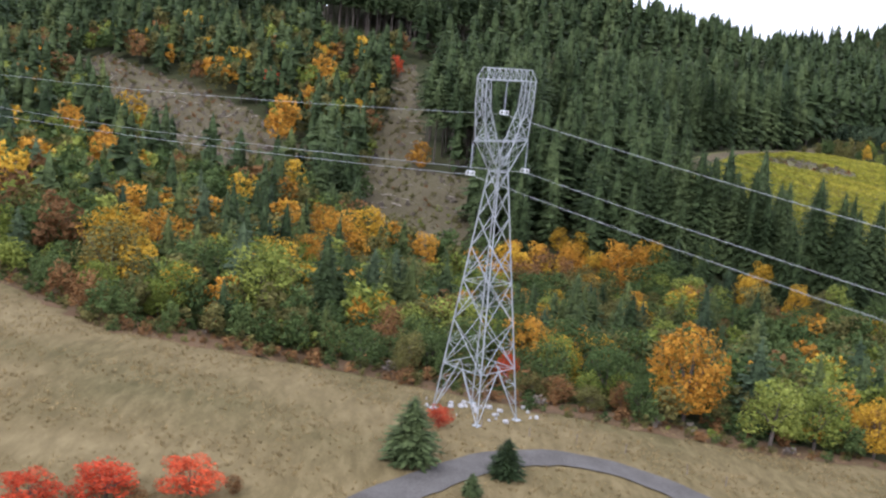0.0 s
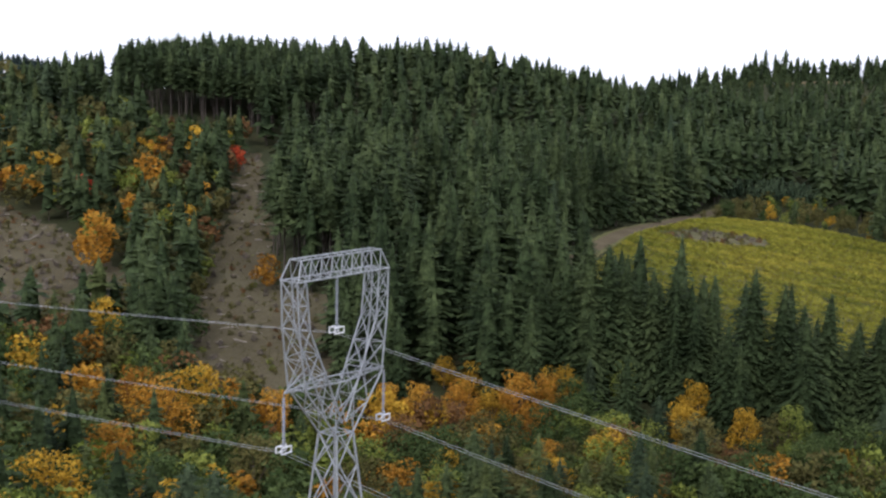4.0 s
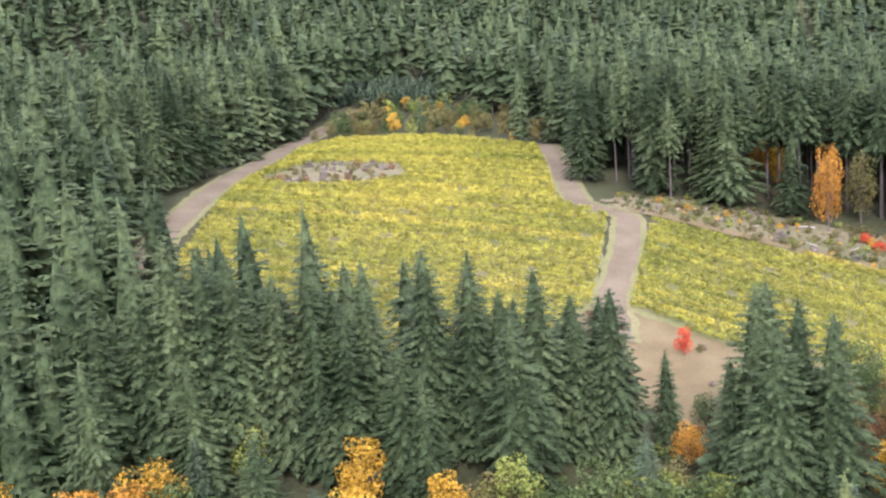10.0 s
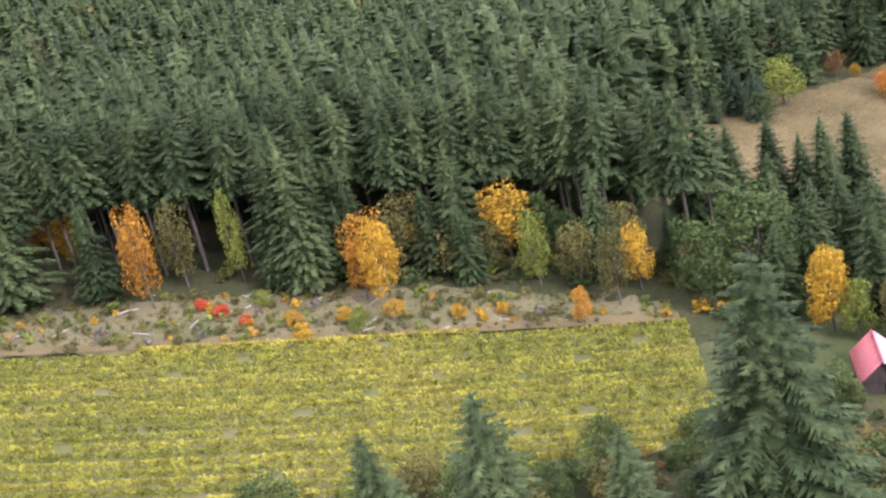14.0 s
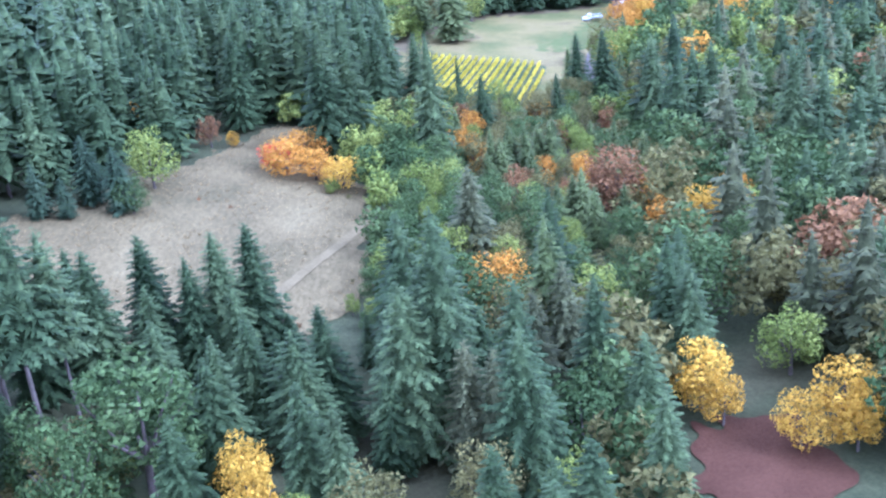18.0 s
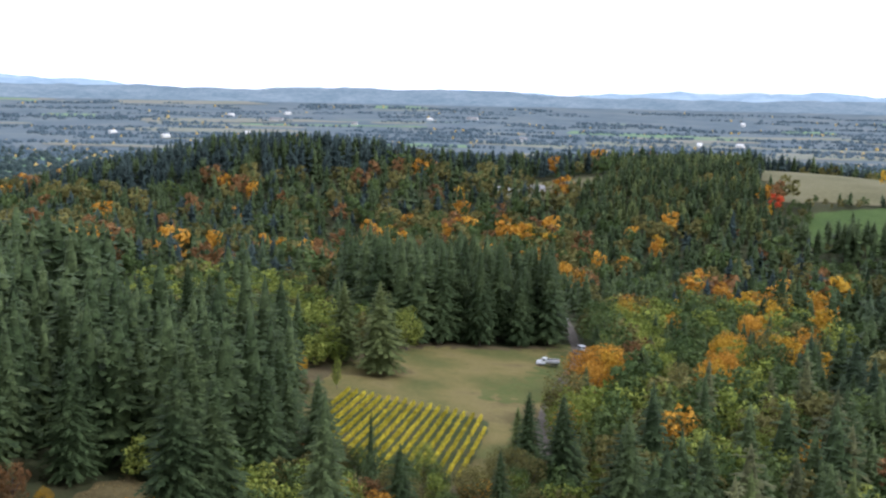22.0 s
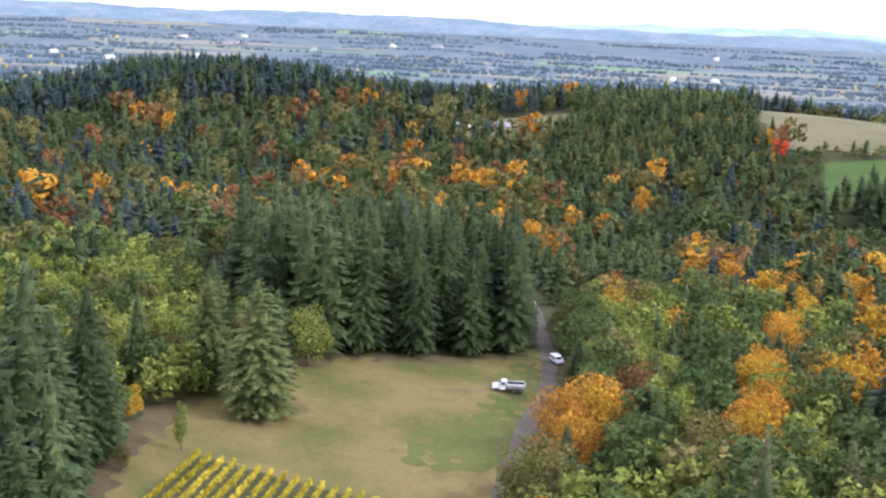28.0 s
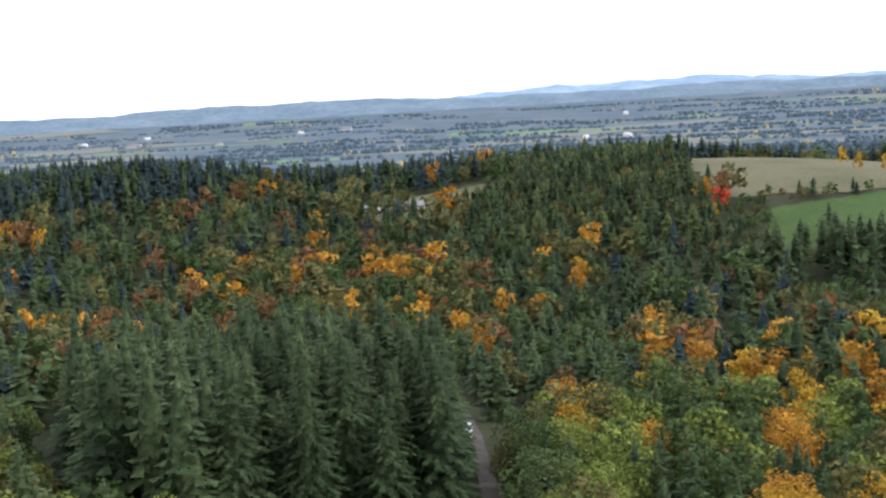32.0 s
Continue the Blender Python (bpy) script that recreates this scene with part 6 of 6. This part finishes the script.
def build_dump_truck():
    x, y = 595.0, 138.0
    ob = thing("dump_truck", (x, y, float(ground_z(x, y)) + 0.22), 80, "white dump truck with a grey steel bed parked on the lawn", "truck")
    s = Shape()
    for sy in (-0.45, 0.45):
        s.box((-3.4, sy - 0.08, 0.75), (3.7, sy + 0.08, 1.0))
    part("chassis", s, M["tyre"], ob)
    s = Shape()
    s.prism([(2.1, 0.85), (3.75, 0.85), (3.8, 1.35), (3.55, 1.75), (2.1, 1.95)], "y", -0.85, 0.85)
    part("hood", s, M["white"], ob)
    s = Shape()
    s.prism([(0.75, 0.85), (2.12, 0.85), (2.12, 1.95), (1.75, 2.75), (0.85, 2.8), (0.75, 2.6)], "y", -1.05, 1.05)
    part("cab", s, M["white"], ob)
    s = Shape()
    s.quads([(2.13, -0.9, 1.98), (2.13, 0.9, 1.98), (1.79, 0.85, 2.68), (1.79, -0.85, 2.68)], [(0, 1, 2, 3)])
    s.v[-1] = s.v[-1] + (0.02, 0, 0.01)
    part("windscreen", s, M["window"], ob)
    for sy in (-1, 1):
        s = Shape()
        s.box((1.0, sy * 1.06 - 0.02, 1.9), (1.8, sy * 1.06 + 0.02, 2.5))
        part("side_window", s, M["window"], ob)
        s = Shape()
        s.prism([(2.3, 1.1), (3.75, 1.1), (3.6, 1.35), (2.5, 1.38)], "y", sy * 0.85 - 0.0, sy * 1.2)
        part("mudguard", s, M["white"], ob)
        s = Shape()
        s.box((3.72, sy * 0.62 - 0.15, 1.05), (3.82, sy * 0.62 + 0.15, 1.3))
        part("headlight", s, M["chrome"], ob)
        s = Shape()
        s.bar((2.0, sy * 1.05, 2.1), (2.1, sy * 1.35, 2.1), 0.05)
        s.box((2.02, sy * 1.35 - 0.1, 1.95), (2.1, sy * 1.35 + 0.1, 2.45))
        part("mirror", s, M["white"], ob)
        s = Shape()
        s.disc((1.4, sy * 0.95, 0.85), "x", 0.33, 1.2, 14)
        part("fuel_tank", s, M["chrome"], ob)
    s = Shape()
    s.box((3.78, -1.1, 0.6), (3.95, 1.1, 0.95))
    part("bumper", s, M["chrome"], ob)
    s = Shape()
    s.box((3.76, -0.5, 1.0), (3.83, 0.5, 1.6))
    part("grille", s, M["chrome"], ob)
    bed = Shape()
    bed.box((-3.7, -1.2, 1.15), (0.5, 1.2, 1.3))
    for sy in (-1, 1):
        bed.box((-3.7, sy * 1.2 - 0.06, 1.3), (0.5, sy * 1.2 + 0.06, 2.25))
        for i in range(6):
            bed.box((-3.6 + i * 0.8, sy * 1.27 - 0.05, 1.2), (-3.48 + i * 0.8, sy * 1.27 + 0.05, 2.2))
    bed.box((0.4, -1.2, 1.3), (0.52, 1.2, 2.6))
    bed.box((0.4, -1.1, 2.55), (1.2, 1.1, 2.65))
    b = part("bed", bed, M["bed_grey"], ob, "grey ribbed steel dump bed")
    s = Shape()
    s.box((-3.6, -1.1, 1.31), (0.38, 1.1, 1.42))
    s.box((-3.6, 1.08, 1.42), (0.38, 1.13, 2.15))
    s.box((-3.6, -1.13, 1.42), (0.38, -1.08, 2.15))
    part("bed_liner", s, M["tyre"], b, "dark floor and inner sides of the bed")
    s = Shape()
    s.box((-3.8, -1.2, 1.25), (-3.7, 1.2, 2.2))
    part("tailgate", s, M["bed_grey"], b)
    for sy in (-1.0, 1.0):
        wheel_at(ob, 2.95, sy, 0.52, 0.3)
        for wx in (-1.3, -2.6):
            wheel_at(ob, wx, sy * 0.95, 0.52, 0.55)
    return ob


def build_van(name, x, y, turn, ln, tall, label):
    """A small box-bodied vehicle."""
    ob = thing(name, (x, y, float(ground_z(x, y)) + 0.35), turn, label, name.split("_")[-1])
    s = Shape()
    h = ln / 2
    s.prism([(-h, 0.45), (h, 0.45), (h, 1.1), (h - 0.7, 1.25), (h - 1.2, tall), (-h + 0.1, tall), (-h, tall - 0.15)], "y", -1.0, 1.0)
    part("body", s, M["white"], ob)
    s = Shape()
    s.quads([(h - 0.72, -0.85, 1.3), (h - 0.72, 0.85, 1.3), (h - 1.16, 0.85, tall - 0.12), (h - 1.16, -0.85, tall - 0.12)], [(0, 1, 2, 3)])
    s.v[-1] = s.v[-1] + (0.03, 0, 0.02)
    part("windscreen", s, M["window"], ob)
    for sy in (-1, 1):
        for k in range(3):
            s = Shape()
            s.box((-h + 0.4 + k * 1.0, sy * 1.01 - 0.015, 1.25), (-h + 1.2 + k * 1.0, sy * 1.01 + 0.015, tall - 0.25))
            part("side_window", s, M["window"], ob)
        wheel_at(ob, h - 0.9, sy * 0.95, 0.36, 0.24)
        wheel_at(ob, -h + 0.9, sy * 0.95, 0.36, 0.24)
    s = Shape()
    s.box((h - 0.02, -0.95, 0.4), (h + 0.1, 0.95, 0.65))
    part("bumper", s, M["chrome"], ob)
    return ob


build_dump_truck()
build_van("utility_van", 623.9, 119.4, 190, 4.6, 2.0, "small white van parked beside the gravel drive")
build_van("motor_home", 699.0, 109.6, 150, 6.2, 2.7, "white motor home half hidden under tall firs")
build_van("camper_van", 688.0, 113.0, 20, 5.8, 2.5, "pale camper van parked under tall firs")


# ---- houses far out ----
def build_house(x, y, turn, ln, wd, eave, roof, label):
    ob = thing("farm_house", (x, y, float(ground_z(x, y))), turn, label, "house")
    ridge = eave + wd * 0.42
    s = Shape()
    s.prism([(-wd / 2, -1.0), (wd / 2, -1.0), (wd / 2, eave), (0, ridge), (-wd / 2, eave)], "x", -ln / 2, ln / 2)
    part("wall", s, M["siding"], ob)
    s = Shape()
    o = 0.5
    for sy in (-1, 1):
        y1, z1 = sy * (wd / 2 + o), eave - o * 0.84
        s.quads([(-ln / 2 - o, 0, ridge + 0.05), (ln / 2 + o, 0, ridge + 0.05), (ln / 2 + o, y1, z1), (-ln / 2 - o, y1, z1), (-ln / 2 - o, 0, ridge + 0.3), (ln / 2 + o, 0, ridge + 0.3), (ln / 2 + o, y1, z1 + 0.25), (-ln / 2 - o, y1, z1 + 0.25)],
                [(0, 1, 2, 3), (7, 6, 5, 4), (0, 4, 5, 1), (1, 5, 6, 2), (2, 6, 7, 3), (3, 7, 4, 0)])
    top = part("roof", s, roof, ob)
    s = Shape()
    s.box((ln * 0.2, -0.5, ridge - 0.8), (ln * 0.2 + 0.9, 0.5, ridge + 1.2))
    part("chimney", s, M["stone"], top)
    for k in range(4):
        s = Shape()
        px = -ln / 2 + (k + 0.5) * ln / 4
        s.box((px - 0.6, -wd / 2 - 0.04, 1.0), (px + 0.6, -wd / 2 + 0.02, 2.3))
        part("window", s, M["window"], ob)
    for k in (-1, 1):
        s = Shape()
        s.box((-ln / 2 - 0.04, k * wd / 4 - 0.6, 1.0), (-ln / 2 + 0.02, k * wd / 4 + 0.6, 2.3))
        part("window", s, M["window"], ob)
    return ob


build_house(1124, 69, 20, 12, 7.5, 4, M["roof_grey"], "pale farm house with a grey roof in a far clearing")
build_house(1122, 56, 75, 9, 6, 3, M["siding"], "low pale outbuilding beside the far farm house")
build_house(1120, 38, 100, 12, 7, 3, M["roof_grey"], "long barn with a grey roof beside the far farm")
build_house(1330, 250, 40, 20, 11, 4.5, M["roof_red"], "far house with a reddish roof among autumn trees")
rng = np.random.default_rng(12)
for i in range(24):
    d, a = 1750 + 1900 * rng.random(), radians(-38 + 64 * rng.random())
    long = 10 + 10 * rng.random() if i % 6 else 25 + 25 * rng.random()
    build_house(420 + d * math.cos(a), 60 + d * math.sin(a), math.degrees(a) + 90 + rng.normal() * 25, long, 10 + 5 * rng.random(), 5.5, M["siding"] if i % 3 else M["roof_grey"], "pale building far out on the plain")

# ---- the far plain: fields, belts of wood and tree rows across the view ----
rng = np.random.default_rng(41)
FIELD_LOOKS = (("far_field", "pale stubble field on the far plain"), ("far_green", "green field on the far plain"), ("far_field", "dry pasture on the far plain"))
for i in range(90):
    d, a = 1330 + 2700 * rng.random() ** 0.9, radians(-45 + 84 * rng.random())
    cx, cy = 420 + d * math.cos(a), 60 + d * math.sin(a)
    w, h, t = 25 + 60 * rng.random(), 60 + 230 * rng.random(), a + rng.normal() * 0.25
    c, s = math.cos(t), math.sin(t)
    mat, label = FIELD_LOOKS[i % 3]
    sheet("field_far", [(cx + p * w * c - q * h * s, cy + p * w * s + q * h * c) for p, q in ((-1, -1), (1, -0.8), (0.9, 1), (-1.1, 0.9))], M[mat], 1.5, 22.0, label, ragged=6)


def clump(seed, sides=6):
    """A few merged tree tops: an uneven mound with a toothed rim."""
    g = np.random.default_rng(seed)
    a = 6.283 * (np.arange(sides) + g.random(sides) * 0.5) / sides
    low = np.stack([np.cos(a) * 9, np.sin(a) * 9, np.zeros(sides)], 1)
    mid = np.stack([np.cos(a) * 8 * (0.7 + 0.5 * g.random(sides)), np.sin(a) * 8 * (0.7 + 0.5 * g.random(sides)), 8 + 7 * g.random(sides)], 1)
    v = np.concatenate([low, mid, [[g.normal() * 2, g.normal() * 2, 16 + 5 * g.random()]]])
    i, j = np.arange(sides), (np.arange(sides) + 1) % sides
    f = np.concatenate([np.stack([i, j, j + sides], 1), np.stack([i, j + sides, i + sides], 1), np.stack([i + sides, j + sides, np.full(sides, 2 * sides)], 1)])
    return v, f


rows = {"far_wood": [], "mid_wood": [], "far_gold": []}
for i in range(640):
    d, a = 1300 + (750 * rng.random() if i > 380 else 2700 * rng.random() ** 0.85), radians(-47 + 88 * rng.random())
    cx, cy = 420 + d * math.cos(a), 60 + d * math.sin(a)
    t = a + 1.5708 + rng.normal() * 0.16
    ln, deep = 70 + 420 * rng.random() ** 1.5, (6 if i % 3 else 22)
    n = int(6 + ln / 9 * (1.0 if i % 3 else 1.6))
    lift = 0.65 + 0.35 * rng.random()
    for _ in range(n):
        u, v = (rng.random() - 0.5) * ln, rng.normal() * deep
        x, y = cx + u * math.cos(t) - v * math.sin(t), cy + u * math.sin(t) + v * math.cos(t)
        gold = rng.random() < 0.035
        size = lift * (0.42 + 0.4 * rng.random())
        # belts farther out get the colour with more haze in it
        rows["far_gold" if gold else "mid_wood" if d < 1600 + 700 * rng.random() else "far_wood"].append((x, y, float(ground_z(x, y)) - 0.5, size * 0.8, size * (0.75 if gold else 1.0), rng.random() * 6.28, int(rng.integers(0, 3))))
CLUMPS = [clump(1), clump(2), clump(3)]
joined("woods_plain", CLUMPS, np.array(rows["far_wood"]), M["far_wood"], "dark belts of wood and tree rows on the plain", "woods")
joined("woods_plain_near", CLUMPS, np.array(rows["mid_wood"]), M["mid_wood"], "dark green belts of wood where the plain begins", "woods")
joined("woods_plain_gold", CLUMPS, np.array(rows["far_gold"]), M["far_gold"], "golden trees scattered over the plain", "woods")

# ---- slash and logs on the cut-over slopes, grass tufts on the open ground ----
rng = np.random.default_rng(55)
for poly, count in ((CUT_A, 46), (CUT_B, 80), (SCRUB, 26)):
    xs, ys = [p[0] for p in poly], [p[1] for p in poly]
    done = 0
    while done < count:
        x, y = min(xs) + rng.random() * (max(xs) - min(xs)), min(ys) + rng.random() * (max(ys) - min(ys))
        if not inside(x, y, poly):
            continue
        done += 1
        s = Shape()
        ln = 1.2 + 3.2 * rng.random()
        s.bar((-ln / 2, 0, 0), (ln / 2, 0, 0.1), 0.16 + 0.12 * rng.random(), 7, 0.1)
        for k in range(2):
            p = (rng.random() - 0.4) * ln * 0.8
            s.bar((p, 0, 0.05), (p + 0.3, rng.normal() * 0.4, 0.45), 0.06, 4, 0.02)
        ob = new("fallen_log", s.mesh("fallen_log", M["log"]))
        ob.matrix_world = pose(x, y, float(ground_z(x, y)) + 0.42, 0, rng.normal() * 8, rng.random() * 360)
        tagged(ob, "bleached fallen log lying on logged ground", "log", "logs on the cut-over ground")
tuft = [straw_mesh(7, rng, 0.7), straw_mesh(7, rng, 0.9)]
for poly, n, mat, label in (([(-110, 215), (-74, 204), (-46, 176), (-9, 170), (22, 162), (77, 166), (110, 150), (80, 95), (10, 92), (-60, 92), (-120, 140)], 16000, "straw", "dry straw-coloured grass tufts of the meadow"), (HOLLOW, 5000, "straw", "dry grass tufts of the pasture"), (SCRUB, 8000, "olive", "olive grass tufts of the rough bank"), (CUT_A, 5000, "olive", "fading grass tufts of the cleared slope"), (CUT_B, 5000, "straw", "dry grass tufts of the bare slope")):
    xs, ys = [p[0] for p in poly], [p[1] for p in poly]
    x, y = min(xs) + rng.random(n * 2) * (max(xs) - min(xs)), min(ys) + rng.random(n * 2) * (max(ys) - min(ys))
    ok = inside(x, y, poly) & ~near_line(x, y, ROAD, 3.0) & ~near_line(x, y, PATH_C, 1.6)
    ok &= np.sin(x * 0.21 + 2 * np.sin(y * 0.13)) + np.sin(y * 0.33 + x * 0.11) + rng.normal(size=len(x)) * 0.8 > -0.2
    x, y = x[ok][:n], y[ok][:n]
    k = 0.3 + rng.random(len(x)) * 0.4
    joined("grass_tufts", tuft, np.column_stack([x, y, ground_z(x, y) + 0.08, k, k * 1.2, rng.random(len(x)) * 6.28, rng.integers(0, 2, len(x))]), M[mat], label, "grass")
